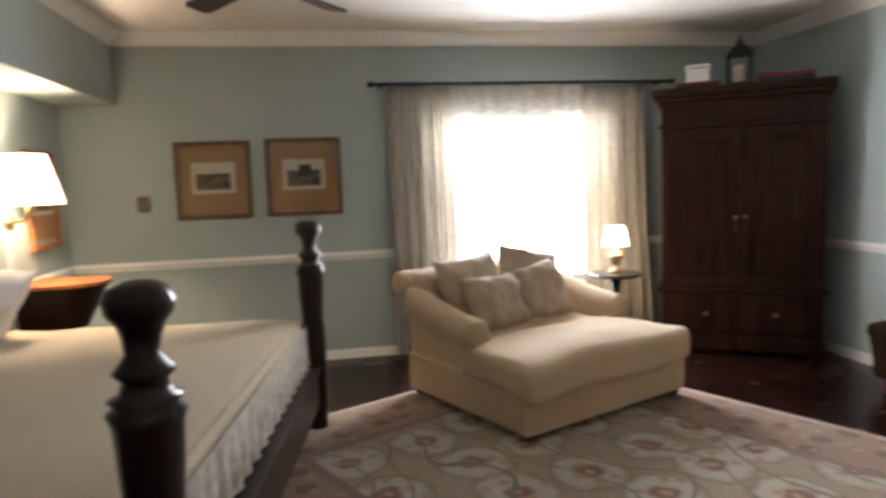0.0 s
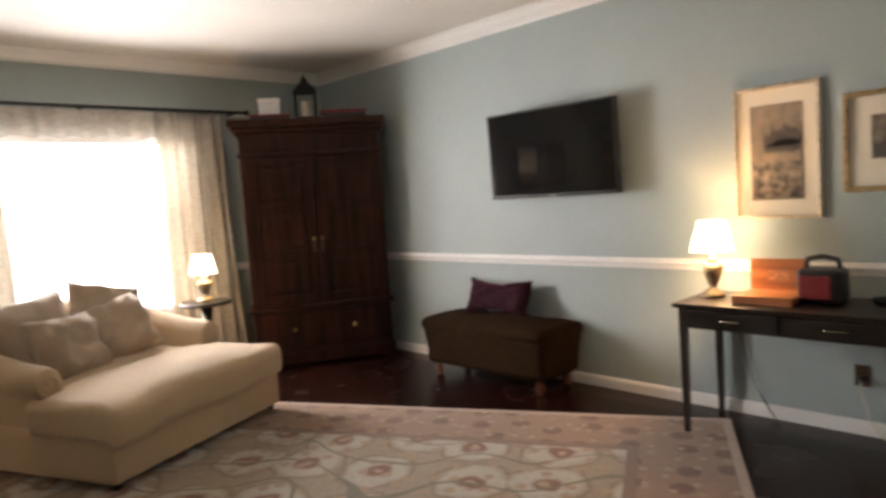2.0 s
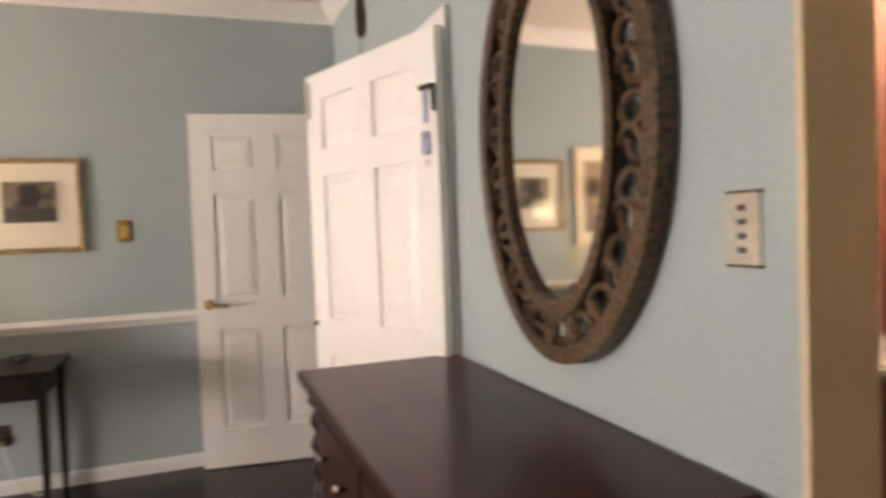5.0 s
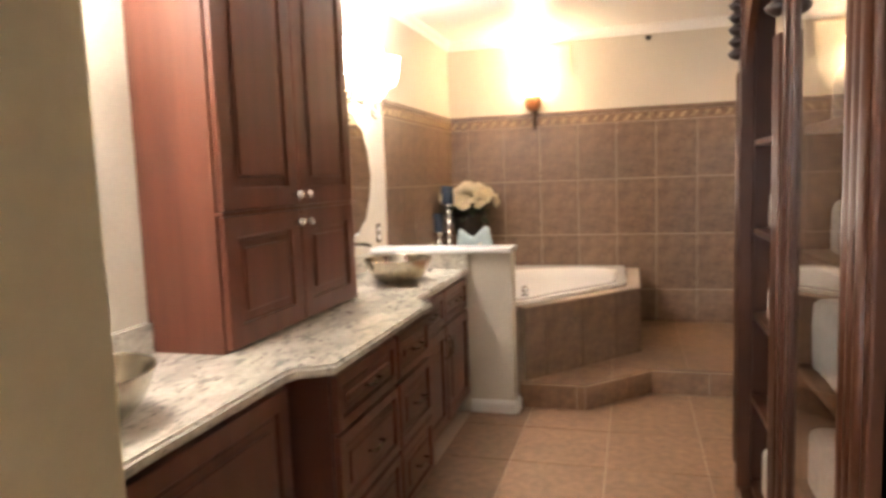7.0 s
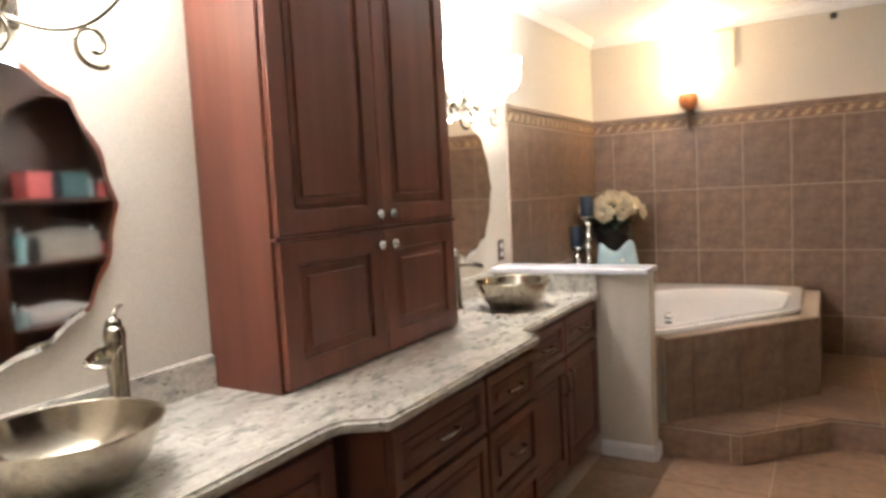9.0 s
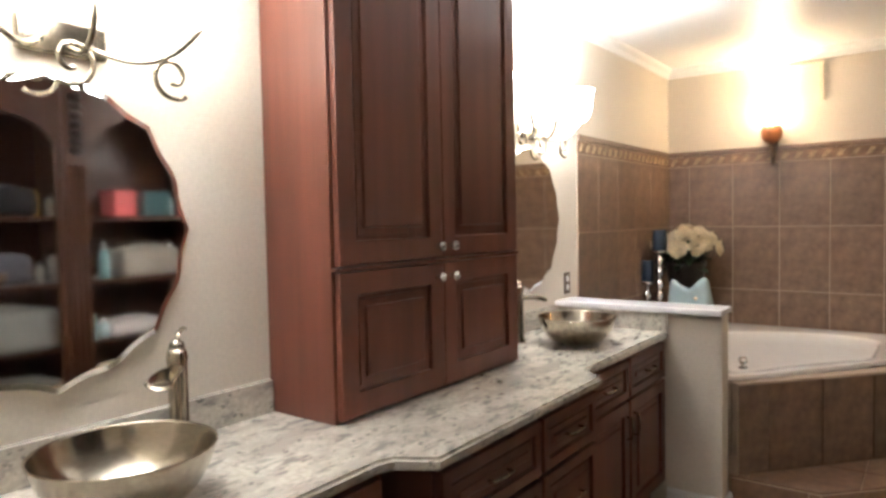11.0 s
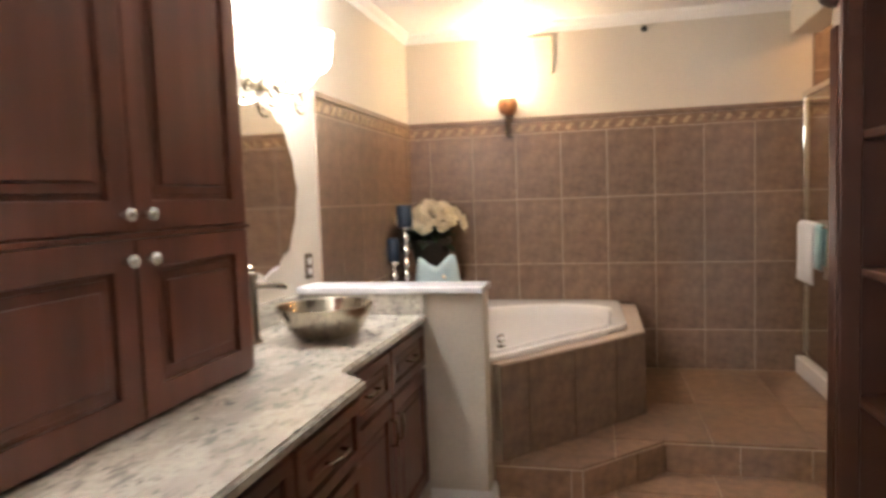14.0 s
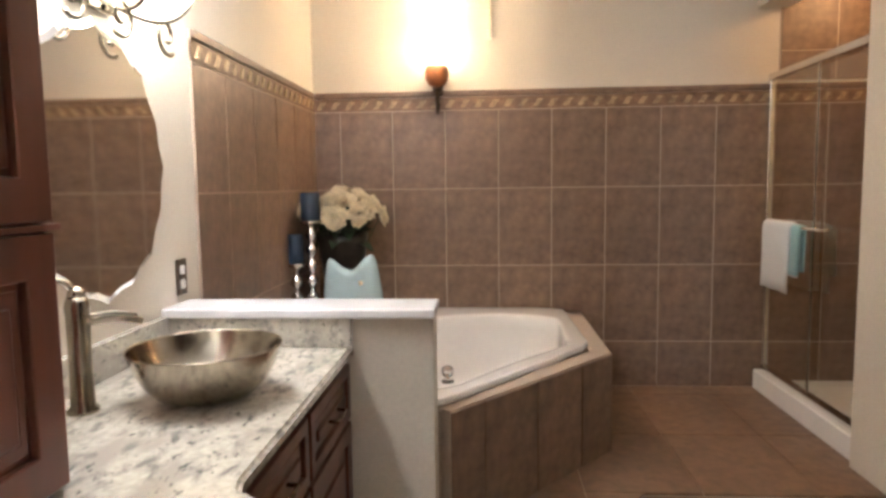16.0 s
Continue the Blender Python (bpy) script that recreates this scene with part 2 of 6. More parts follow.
def granite():
    m = mat("white_granite", (0.57, 0.53, 0.445), 0.16, grain=0.1, scale=60, blot=0.08, coat=0.4)
    nt = m.node_tree
    b = nt.nodes["Principled BSDF"]
    src = b.inputs["Base Color"].links[0].from_socket
    tc = nt.nodes.new("ShaderNodeTexCoord")
    mp = nt.nodes.new("ShaderNodeMapping")
    mp.inputs["Scale"].default_value = (1, 0.42, 1)
    mp.inputs["Rotation"].default_value = (0, 0, 0.5)
    nt.links.new(tc.outputs["Object"], mp.inputs[0])
    cur = src
    for scale, lo, hi, col in ((11, 0.45, 0.62, (0.38, 0.35, 0.30)), (28, 0.53, 0.66, (0.25, 0.24, 0.215)), (62, 0.60, 0.69, (0.15, 0.15, 0.14))):
        n = node(nt, "ShaderNodeTexNoise", Scale=scale, Detail=3.0, Roughness=0.6)
        nt.links.new(mp.outputs[0], n.inputs[0])
        r = node(nt, "ShaderNodeMapRange", From_Min=lo, From_Max=hi)
        nt.links.new(n.outputs[0], r.inputs[0])
        mx = nt.nodes.new("ShaderNodeMix")
        mx.data_type = 'RGBA'
        nt.links.new(r.outputs[0], mx.inputs[0])
        nt.links.new(cur, mx.inputs[6])
        mx.inputs[7].default_value = (*col, 1)
        cur = mx.outputs[2]
    nt.links.new(cur, b.inputs["Base Color"])
    return m


GRANITE = granite()


def wood_floor():
    m = mat("dark_cherry_floor", (0.026, 0.008, 0.006), 0.26, grain=0.35, scale=12, bump=0.03, blot=0.15, stretch=(1, 0.06, 1), coat=0.0, spec=0.3)
    nt = m.node_tree
    b = nt.nodes["Principled BSDF"]
    src = b.inputs["Base Color"].links[0].from_socket
    tc = nt.nodes.new("ShaderNodeTexCoord")
    br = node(nt, "ShaderNodeTexBrick", Scale=1.0, Mortar_Size=0.002, Brick_Width=1.2, Row_Height=0.083)
    br.inputs["Color1"].default_value = (1, 1, 1, 1)
    br.inputs["Color2"].default_value = (0.7, 0.66, 0.62, 1)
    br.inputs["Mortar"].default_value = (0.25, 0.25, 0.25, 1)
    mp = nt.nodes.new("ShaderNodeMapping")
    mp.inputs["Rotation"].default_value = (0, 0, radians(90))
    nt.links.new(tc.outputs["Object"], mp.inputs[0])
    nt.links.new(mp.outputs[0], br.inputs[0])
    mx = nt.nodes.new("ShaderNodeMix")
    mx.data_type, mx.blend_type = 'RGBA', 'MULTIPLY'
    mx.inputs[0].default_value = 1.0
    nt.links.new(src, mx.inputs[6])
    nt.links.new(br.outputs[0], mx.inputs[7])
    nt.links.new(mx.outputs[2], b.inputs["Base Color"])
    return m


WOODF = wood_floor()


def rug_material(lx, ly):
    """Wool rug: cream field with large floral medallions, pinkish border bands with small motifs."""
    m = mat("oriental_rug", (0.36, 0.275, 0.195), 0.95, grain=0.12, scale=300, bump=0.25, blot=0.06, sheen=0.2)
    nt = m.node_tree
    b = nt.nodes["Principled BSDF"]
    cur = b.inputs["Base Color"].links[0].from_socket
    tc = nt.nodes.new("ShaderNodeTexCoord")
    sp = nt.nodes.new("ShaderNodeSeparateXYZ")
    nt.links.new(tc.outputs["Object"], sp.inputs[0])

    def math_(op, a, c=None):
        n = nt.nodes.new("ShaderNodeMath")
        n.operation = op
        for i, v in enumerate((a, c)):
            if v is None:
                continue
            if isinstance(v, (int, float)):
                n.inputs[i].default_value = v
            else:
                nt.links.new(v, n.inputs[i])
        return n.outputs[0]

    def over(base, fac, col):
        mx = nt.nodes.new("ShaderNodeMix")
        mx.data_type = 'RGBA'
        nt.links.new(fac, mx.inputs[0])
        nt.links.new(base, mx.inputs[6])
        mx.inputs[7].default_value = (*col, 1)
        return mx.outputs[2]

    edge = math_('MINIMUM', math_('SUBTRACT', lx / 2, math_('ABSOLUTE', sp.outputs[0])), math_('SUBTRACT', ly / 2, math_('ABSOLUTE', sp.outputs[1])))
    border = math_('LESS_THAN', edge, 0.52)
    guard = math_('MULTIPLY', math_('LESS_THAN', edge, 0.56), math_('GREATER_THAN', edge, 0.50))
    rim = math_('LESS_THAN', edge, 0.05)
    # medallions of the field
    wob = node(nt, "ShaderNodeTexNoise", Scale=7.0, Detail=2.0)
    nt.links.new(tc.outputs["Object"], wob.inputs[0])
    add = nt.nodes.new("ShaderNodeMix")
    add.data_type, add.blend_type = 'RGBA', 'LINEAR_LIGHT'
    add.inputs[0].default_value = 0.06
    nt.links.new(tc.outputs["Object"], add.inputs[6])
    nt.links.new(wob.outputs[1], add.inputs[7])
    vo = node(nt, "ShaderNodeTexVoronoi", Scale=2.3, Randomness=0.25)
    vo.voronoi_dimensions = '2D'
    nt.links.new(add.outputs[2], vo.inputs[0])
    d = vo.outputs["Distance"]

    def soft(lo, hi):
        n = node(nt, "ShaderNodeMapRange", From_Min=lo, From_Max=hi)
        nt.links.new(d, n.inputs[0])
        return math_('SUBTRACT', 1.0, n.outputs[0])

    cur = over(cur, soft(0.36, 0.44), (0.44, 0.385, 0.315))
    cur = over(cur, math_('MULTIPLY', soft(0.46, 0.50), math_('SUBTRACT', 1.0, soft(0.42, 0.46))), (0.22, 0.165, 0.10))
    cur = over(cur, soft(0.13, 0.20), (0.20, 0.085, 0.05))
    cur = over(cur, soft(0.03, 0.07), (0.42, 0.30, 0.20))
    vs = node(nt, "ShaderNodeTexVoronoi", Scale=7.0, Randomness=0.8)
    vs.voronoi_dimensions = '2D'
    nt.links.new(tc.outputs["Object"], vs.inputs[0])
    cur = over(cur, math_('LESS_THAN', vs.outputs["Distance"], 0.2), (0.36, 0.25, 0.16))
    wv = node(nt, "ShaderNodeTexWave", Scale=1.1, Distortion=14.0, Detail=1.0)
    nt.links.new(tc.outputs["Object"], wv.inputs[0])
    cur = over(cur, math_('MULTIPLY', math_('GREATER_THAN', wv.outputs[0], 0.985), math_('GREATER_THAN', edge, 0.55)), (0.17, 0.15, 0.095))
    # border
    vb = node(nt, "ShaderNodeTexVoronoi", Scale=4.2, Randomness=0.5)
    vb.voronoi_dimensions = '2D'
    nt.links.new(tc.outputs["Object"], vb.inputs[0])
    cur = over(cur, border, (0.27, 0.165, 0.105))
    cur = over(cur, math_('MULTIPLY', border, math_('LESS_THAN', vb.outputs["Distance"], 0.24)), (0.16, 0.075, 0.048))
    cur = over(cur, math_('MULTIPLY', border, math_('LESS_THAN', vs.outputs["Distance"], 0.15)), (0.33, 0.25, 0.17))
    cur = over(cur, guard, (0.20, 0.12, 0.08))
    cur = over(cur, rim, (0.42, 0.31, 0.24))
    nb = node(nt, "ShaderNodeTexNoise", Scale=40.0, Detail=3.0)
    nt.links.new(tc.outputs["Object"], nb.inputs[0])
    mr = node(nt, "ShaderNodeMapRange", To_Min=0.60, To_Max=1.04)
    nt.links.new(nb.outputs[0], mr.inputs[0])
    mx = nt.nodes.new("ShaderNodeMix")
    mx.data_type, mx.blend_type = 'RGBA', 'MULTIPLY'
    mx.inputs[0].default_value = 1.0
    nt.links.new(cur, mx.inputs[6])
    nt.links.new(mr.outputs[0], mx.inputs[7])
    nt.links.new(mx.outputs[2], b.inputs["Base Color"])
    return m


def curtain_material(name="cream_curtain", through=0.40):
    m = mat(name, (0.60, 0.565, 0.51), 0.9, grain=0.12, scale=14, bump=0.1, blot=0.05, stretch=(1, 1, 3))
    nt = m.node_tree
    b = nt.nodes["Principled BSDF"]
    tr = nt.nodes.new("ShaderNodeBsdfTranslucent")
    tr.inputs[0].default_value = (0.64, 0.60, 0.53, 1)
    mx = nt.nodes.new("ShaderNodeMixShader")
    mx.inputs[0].default_value = through
    nt.links.new(b.outputs[0], mx.inputs[1])
    nt.links.new(tr.outputs[0], mx.inputs[2])
    nt.links.new(mx.outputs[0], nt.nodes["Material Output"].inputs[0])
    return m


CURTAIN = curtain_material()
VALANCE = curtain_material("lined_valance", 0.10)

# ---- geometry helpers ----


def part(name, bm, material, parent=None, label="", smooth=False):
    me = bpy.data.meshes.new(name)
    bm.to_mesh(me)
    bm.free()
    me.materials.append(material)
    if smooth:
        for p in me.polygons:
            p.use_smooth = True
    ob = new(name, me)
    if parent:
        ob.parent = parent
    if label:
        ob["label"] = label
    return ob


def thing(name, label, category, m=None, group="", kind=""):
    ob = new(name)
    ob.empty_display_size = 0.1
    if m:
        ob.matrix_world = m
    return tagged(ob, label, category, group, kind)


def box(bm, x0, x1, y0, y1, z0, z1, bevel=0.0, m=None):
    g = bmesh.ops.create_cube(bm, size=1.0)["verts"]
    for v in g:
        v.co = Vector((x0 + (v.co.x + .5) * (x1 - x0), y0 + (v.co.y + .5) * (y1 - y0), z0 + (v.co.z + .5) * (z1 - z0)))
    if bevel > 0:
        es = list({e for v in g for e in v.link_edges})
        r = bmesh.ops.bevel(bm, geom=es, offset=bevel, segments=2, affect='EDGES', profile=0.5)
        g = list({v for f in r["faces"] for v in f.verts} | {v for v in g if v.is_valid})
    if m:
        bmesh.ops.transform(bm, matrix=m, verts=[v for v in g if v.is_valid])
    return bm


def boxes(*rows, bevel=0.0):
    bm = bmesh.new()
    for r in rows:
        box(bm, *r, bevel=bevel)
    return bm


def cyl(bm, a, b, r0, r1=None, n=16):
    """A round bar from a to b."""
    a, b = Vector(a), Vector(b)
    m = Matrix.Translation((a + b) / 2) @ (b - a).to_track_quat('Z', 'Y').to_matrix().to_4x4()
    bmesh.ops.create_cone(bm, cap_ends=True, segments=n, radius1=r0, radius2=r0 if r1 is None else r1, depth=(b - a).length, matrix=m)
    return bm


def lathe(bm, profile, n=24, m=None):
    """Turned shape from (radius, height) pairs."""
    rings = []
    for r, z in profile:
        ring = []
        for k in range(n):
            a = 2 * math.pi * k / n
            co = Vector((max(r, 1e-4) * math.cos(a), max(r, 1e-4) * math.sin(a), z))
            ring.append(bm.verts.new(m @ co if m else co))
        rings.append(ring)
    for a, b in zip(rings, rings[1:]):
        for k in range(n):
            bm.faces.new((a[k], a[(k + 1) % n], b[(k + 1) % n], b[k]))
    bm.faces.new(rings[0][::-1])
    bm.faces.new(rings[-1])
    return bm


def prism(bm, pts, z0, z1):
    """A polygon of plan points raised from z0 to z1."""
    lo = [bm.verts.new((x, y, z0)) for x, y in pts]
    hi = [bm.verts.new((x, y, z1)) for x, y in pts]
    n = len(pts)
    bm.faces.new(lo[::-1])
    bm.faces.new(hi)
    for k in range(n):
        bm.faces.new((lo[k], lo[(k + 1) % n], hi[(k + 1) % n], hi[k]))
    bmesh.ops.recalc_face_normals(bm, faces=bm.faces)
    return bm


def tube(bm, pts, r, n=8):
    """A bent round bar through the points."""
    pts = [Vector(p) for p in pts]
    rings = []
    for i, p in enumerate(pts):
        d = (pts[min(i + 1, len(pts) - 1)] - pts[max(i - 1, 0)]).normalized()
        q = d.to_track_quat('Z', 'Y')
        rings.append([bm.verts.new(p + q @ Vector((r * math.cos(2 * math.pi * k / n), r * math.sin(2 * math.pi * k / n), 0))) for k in range(n)])
    for a, b in zip(rings, rings[1:]):
        best = min(range(n), key=lambda s: sum((a[k].co - b[(k + s) % n].co).length for k in range(0, n, 2)))
        for k in range(n):
            bm.faces.new((a[k], a[(k + 1) % n], b[(k + 1 + best) % n], b[(k + best) % n]))
    bm.faces.new(rings[0][::-1])
    bm.faces.new(rings[-1])
    bmesh.ops.recalc_face_normals(bm, faces=bm.faces)
    return bm


def cushion(bm, lx, ly, lz, m=None, n=14, puff=0.5, wrinkle=0.006, seed=0.0):
    """A stuffed cushion: thin at the seams, full in the middle."""
    grid = {}
    for s in (1, -1):
        for i in range(n + 1):
            for j in range(n + 1):
                u, v = 2 * i / n - 1, 2 * j / n - 1
                rim = i in (0, n) or j in (0, n)
                if rim and s < 0:
                    continue
                h = ((1 - u ** 4) * (1 - v ** 4)) ** puff
                pinch = 1 - 0.09 * (1 - v * v) * abs(u) ** 3 - 0.08 * (1 - u * u) * abs(v) ** 3
                w = wrinkle * noise.noise(Vector((u * 3 + seed, v * 3, s + seed)))
                co = Vector((u * lx / 2 * pinch, v * ly / 2 * pinch, s * h * lz / 2 + w * 2))
                grid[s, i, j] = bm.verts.new(m @ co if m else co)
    get = lambda s, i, j: grid.get((s, i, j)) or grid[1, i, j]
    for s in (1, -1):
        for i in range(n):
            for j in range(n):
                f = [get(s, i, j), get(s, i + 1, j), get(s, i + 1, j + 1), get(s, i, j + 1)]
                bm.faces.new(f if s > 0 else f[::-1])
    return bm


def wall(name, label, material, rows):
    return tagged(part(name, boxes(*rows), material), label, "wall", kind="structure")

# ---- the bedroom's shell ----
TVX, WINY, MIRY, ALCX, CEILZ = 3.572, 5.645, -1.036, -3.00, 2.725
NWX, SOFX = -2.40, -1.99   # the wall beside the bed's alcove, and the soffit's edge
wall("wall_east", "blue-grey painted bedroom wall above and below a chair rail", BLUE, [(TVX, TVX + .14, -2.9, WINY + .14, 0, CEILZ)])
wall("wall_north", "blue-grey painted wall round the curtained window", BLUE,
     [(ALCX - .14, 0.47, WINY, WINY + .14, 0, CEILZ), (2.15, TVX - .002, WINY, WINY + .14, 0, CEILZ),
      (0.47, 2.15, WINY, WINY + .14, 0, 0.55), (0.47, 2.15, WINY, WINY + .14, 2.08, CEILZ)])
wall("wall_west", "blue-grey painted wall behind the bed's head", BLUE, [(ALCX - .14, ALCX, -1.15, WINY - .002, 0, CEILZ), (ALCX, NWX, 4.60, WINY - .002, 0, 2.168)])
wall("wall_south", "blue-grey painted wall with a doorway and a double door", BLUE,
     [(ALCX + .002, -0.67, MIRY - .11, MIRY, 0, CEILZ), (0.205, 1.658, MIRY - .11, MIRY, 0, CEILZ), (3.44, TVX - .002, MIRY - .11, MIRY, 0, CEILZ),
      (-0.67, 0.205, MIRY - .11, MIRY, 2.06, CEILZ), (1.658, 3.44, MIRY - .11, MIRY, 2.05, CEILZ)])
wall("wall_soffit", "blue-grey dropped soffit over the bed's alcove", BLUE, [(ALCX + .002, SOFX, MIRY + .002, WINY - .002, 2.17, CEILZ - .002)])
tagged(part("floor", boxes((ALCX, TVX, -1.146, WINY, -0.10, 0)), WOODF), "dark polished cherry plank floor", "floor", kind="structure")
tagged(part("ceiling", boxes((ALCX - .14, TVX + .14, -1.146, WINY + .14, CEILZ, CEILZ + .1)), CEIL), "off-white painted bedroom ceiling", "ceiling", kind="structure")


def moulding(name, label, material, profile, runs, category):
    """A strip of the given section (out from the wall, up) along straight runs: start, end, and the way out of the wall."""
    bm = bmesh.new()
    for (ax, ay), (bx, by), (nx, ny), z in runs:
        ends = []
        for x, y in ((ax, ay), (bx, by)):
            ends.append([bm.verts.new((x + nx * o, y + ny * o, z + h)) for o, h in profile])
        n = len(profile)
        for k in range(n):
            bm.faces.new((ends[0][k], ends[0][(k + 1) % n], ends[1][(k + 1) % n], ends[1][k]))
        bm.faces.new(ends[0][::-1])
        bm.faces.new(ends[1])
    bmesh.ops.recalc_face_normals(bm, faces=bm.faces)
    return tagged(part(name, bm, material), label, category, kind="structure")


CROWN = [(0.001, 0), (0.012, 0), (0.018, 0.02), (0.05, 0.05), (0.075, 0.085), (0.09, 0.092), (0.09, 0.104), (0.001, 0.104)]
RAIL = [(0.001, -.035), (0.012, -.033), (0.014, -.012), (0.028, -.004), (0.03, 0.012), (0.018, 0.018), (0.016, 0.030), (0.001, 0.034)]
BASE = [(0.001, 0), (0.016, 0), (0.016, 0.058), (0.009, 0.076), (0.001, 0.078)]
moulding("trim_crown", "white crown moulding round the bedroom ceiling", WHITE, CROWN, [
    ((TVX, MIRY), (TVX, WINY), (-1, 0), CEILZ - .105), ((SOFX, WINY), (TVX, WINY), (0, -1), CEILZ - .105),
    ((SOFX, MIRY), (SOFX, WINY), (1, 0), CEILZ - .105), ((SOFX, MIRY), (TVX, MIRY), (0, 1), CEILZ - .105)], "trim")
moulding("trim_chair_rail", "white moulded chair rail along the blue walls", WHITE, RAIL, [
    ((TVX, MIRY), (TVX, WINY), (-1, 0), 0.886), ((NWX, WINY), (0.40, WINY), (0, -1), 0.886), ((2.22, WINY), (TVX, WINY), (0, -1), 0.886),
    ((NWX, 4.60), (NWX, WINY), (1, 0), 0.886)], "trim")
moulding("baseboard", "white painted baseboard round the bedroom", WHITE, BASE, [
    ((TVX, MIRY), (TVX, WINY), (-1, 0), 0), ((NWX, WINY), (TVX, WINY), (0, -1), 0), ((NWX, 4.60), (NWX, WINY), (1, 0), 0), ((ALCX, MIRY), (ALCX, 4.60), (1, 0), 0),
    ((ALCX, MIRY), (-0.74, MIRY), (0, 1), 0)], "baseboard")

# hall behind the double door, plain and closed
wall("wall_hall", "plain pale hall wall behind the double door", BEIGE, [(1.72, TVX - .002, -2.9, -2.8, 0, CEILZ), (1.64, 1.72, -2.9, -1.148, 0, CEILZ)])
tagged(part("floor_hall", boxes((1.72, TVX - .002, -2.8, -1.148, -0.1, -.002)), WOODF), "dark wood hall floor", "floor", kind="structure")
tagged(part("ceiling_hall", boxes((1.64, TVX, -2.9, -1.148, CEILZ, CEILZ + .1)), CEIL), "off-white hall ceiling", "ceiling", kind="structure")

# doorway lining to the bathroom
bm = boxes((0.191, 0.206, MIRY - .15, MIRY + .002, 0, 2.045), (-0.67, -0.654, MIRY - .15, MIRY + .002, 0, 2.045), (-0.67, 0.206, MIRY - .15, MIRY + .002, 2.045, 2.062), bevel=0.002)
tagged(part("trim_bath_doorway", bm, CREAMJ), "cream painted lining of the bathroom doorway", "trim", kind="structure")
bm = boxes((1.604, 1.655, MIRY, MIRY + .018, 0, 2.11), (3.443, 3.505, MIRY, MIRY + .018, 0, 2.11), (1.604, 3.505, MIRY + .0005, MIRY + .020, 2.052, 2.115), bevel=0.004)
tagged(part("trim_double_door", bm, WHITE), "white painted casing of the double door", "trim", kind="structure")


def panel_door(name, label, width, height, m, hand=None, knob_z=0.94):
    """Six-panel door; its hinge edge at the origin, its face towards -y of its own."""
    d = thing(name, label, "door", m, kind="structure")
    body = bmesh.new()
    t = 0.035
    st, mid = 0.115 * width / 0.8, 0.11 * width / 0.8
    cols = [(st, (width - mid) / 2), ((width + mid) / 2, width - st)]
    rws = [(0.22, 0.80), (0.96, 1.58), (1.70, height - .115)]
    xs = sorted({0, width, *[v for c in cols for v in c]})
    zs = sorted({0, height, *[v for r in rws for v in r]})
    for x0, x1 in zip(xs, xs[1:]):
        for z0, z1 in zip(zs, zs[1:]):
            hole = (x0, x1) in cols and (z0, z1) in rws
            if not hole:
                box(body, x0, x1, 0, t, z0, z1)
    bmesh.ops.remove_doubles(body, verts=body.verts, dist=1e-5)
    part("leaf", body, DOORW, d)
    for c in cols:
        for r in rws:
            p = bmesh.new()
            box(p, c[0], c[1], 0.012, t - .012, r[0], r[1])
            for y0, y1 in ((0.012, 0.002), (t - .012, t - .002)):
                f0 = [p.verts.new((x, y0, z)) for x, z in ((c[0] + .012, r[0] + .012), (c[1] - .012, r[0] + .012), (c[1] - .012, r[1] - .012), (c[0] + .012, r[1] - .012))]
                f1 = [p.verts.new((x, y1, z)) for x, z in ((c[0] + .045, r[0] + .045), (c[1] - .045, r[0] + .045), (c[1] - .045, r[1] - .045), (c[0] + .045, r[1] - .045))]
                p.faces.new(f1)
                for q in range(4):
                    p.faces.new((f0[q], f0[(q + 1) % 4], f1[(q + 1) % 4], f1[q]))
            bmesh.ops.recalc_face_normals(p, faces=p.faces)
            part("panel", p, DOORW, d)
    if hand is not None:
        h = bmesh.new()
        cyl(h, (hand, 0, knob_z), (hand, -.012, knob_z), 0.028)
        cyl(h, (hand, -.012, knob_z), (hand, -.05, knob_z), 0.011)
        tube(h, [(hand, -.05, knob_z), (hand - .03, -.053, knob_z), (hand - .075, -.05, knob_z - .004), (hand - .11, -.046, knob_z - .01)], 0.009)
        part("door_handle", h, BRASS, d, "brass lever handle", True)
    return d


def along(ax, ay, bx, by, z=0.0):
    return Matrix.Translation((ax, ay, z)) @ Matrix.Rotation(math.atan2(by - ay, bx - ax), 4, 'Z')


# active leaf stands against the east wall, the other stands ajar beside the dresser
d1 = panel_door("door_1", "white six-panel door leaf standing open by the wall", 0.84, 2.03, along(3.40, -1.0, 3.503, -0.167, .008) @ Matrix.Translation((0, 0.0, 0)))
h = bmesh.new()
cyl(h, (.77, .035, .945), (.77, .047, .945), .028)
cyl(h, (.77, .047, .945), (.77, .085, .945), .011)
tube(h, [(.77, .085, .945), (.74, .088, .945), (.695, .085, .941), (.66, .081, .935)], .009)
part("door_handle", h, BRASS, d1, "brass lever handle", True)
d2 = panel_door("door_2", "white six-panel door leaf standing ajar beside the dresser", 0.925, 2.03, along(1.60, -1.005, 2.473, -0.705, .008))
h = boxes((0.889, 0.905, -.004 + .035, .039, 1.84, 2.0), bevel=.001)
part("flush_bolt", h, BRASS, d2, "brass flush bolt")
h = bmesh.new()
cyl(h, (0.91, .033, .93), (0.91, .046, .93), .013)
part("latch", h, NICKEL, d2, "round metal latch", True)
hk = thing("door_hanger", "small dark hook with blue and white tags hung on the door", "hanger", along(1.645, -0.99, 2.473, -0.705, .048))
part("hook", boxes((-.045, -.032, .036, .05, 1.70, 1.79), (-.045, .03, .036, .056, 1.778, 1.795), bevel=.004), IRON, hk)
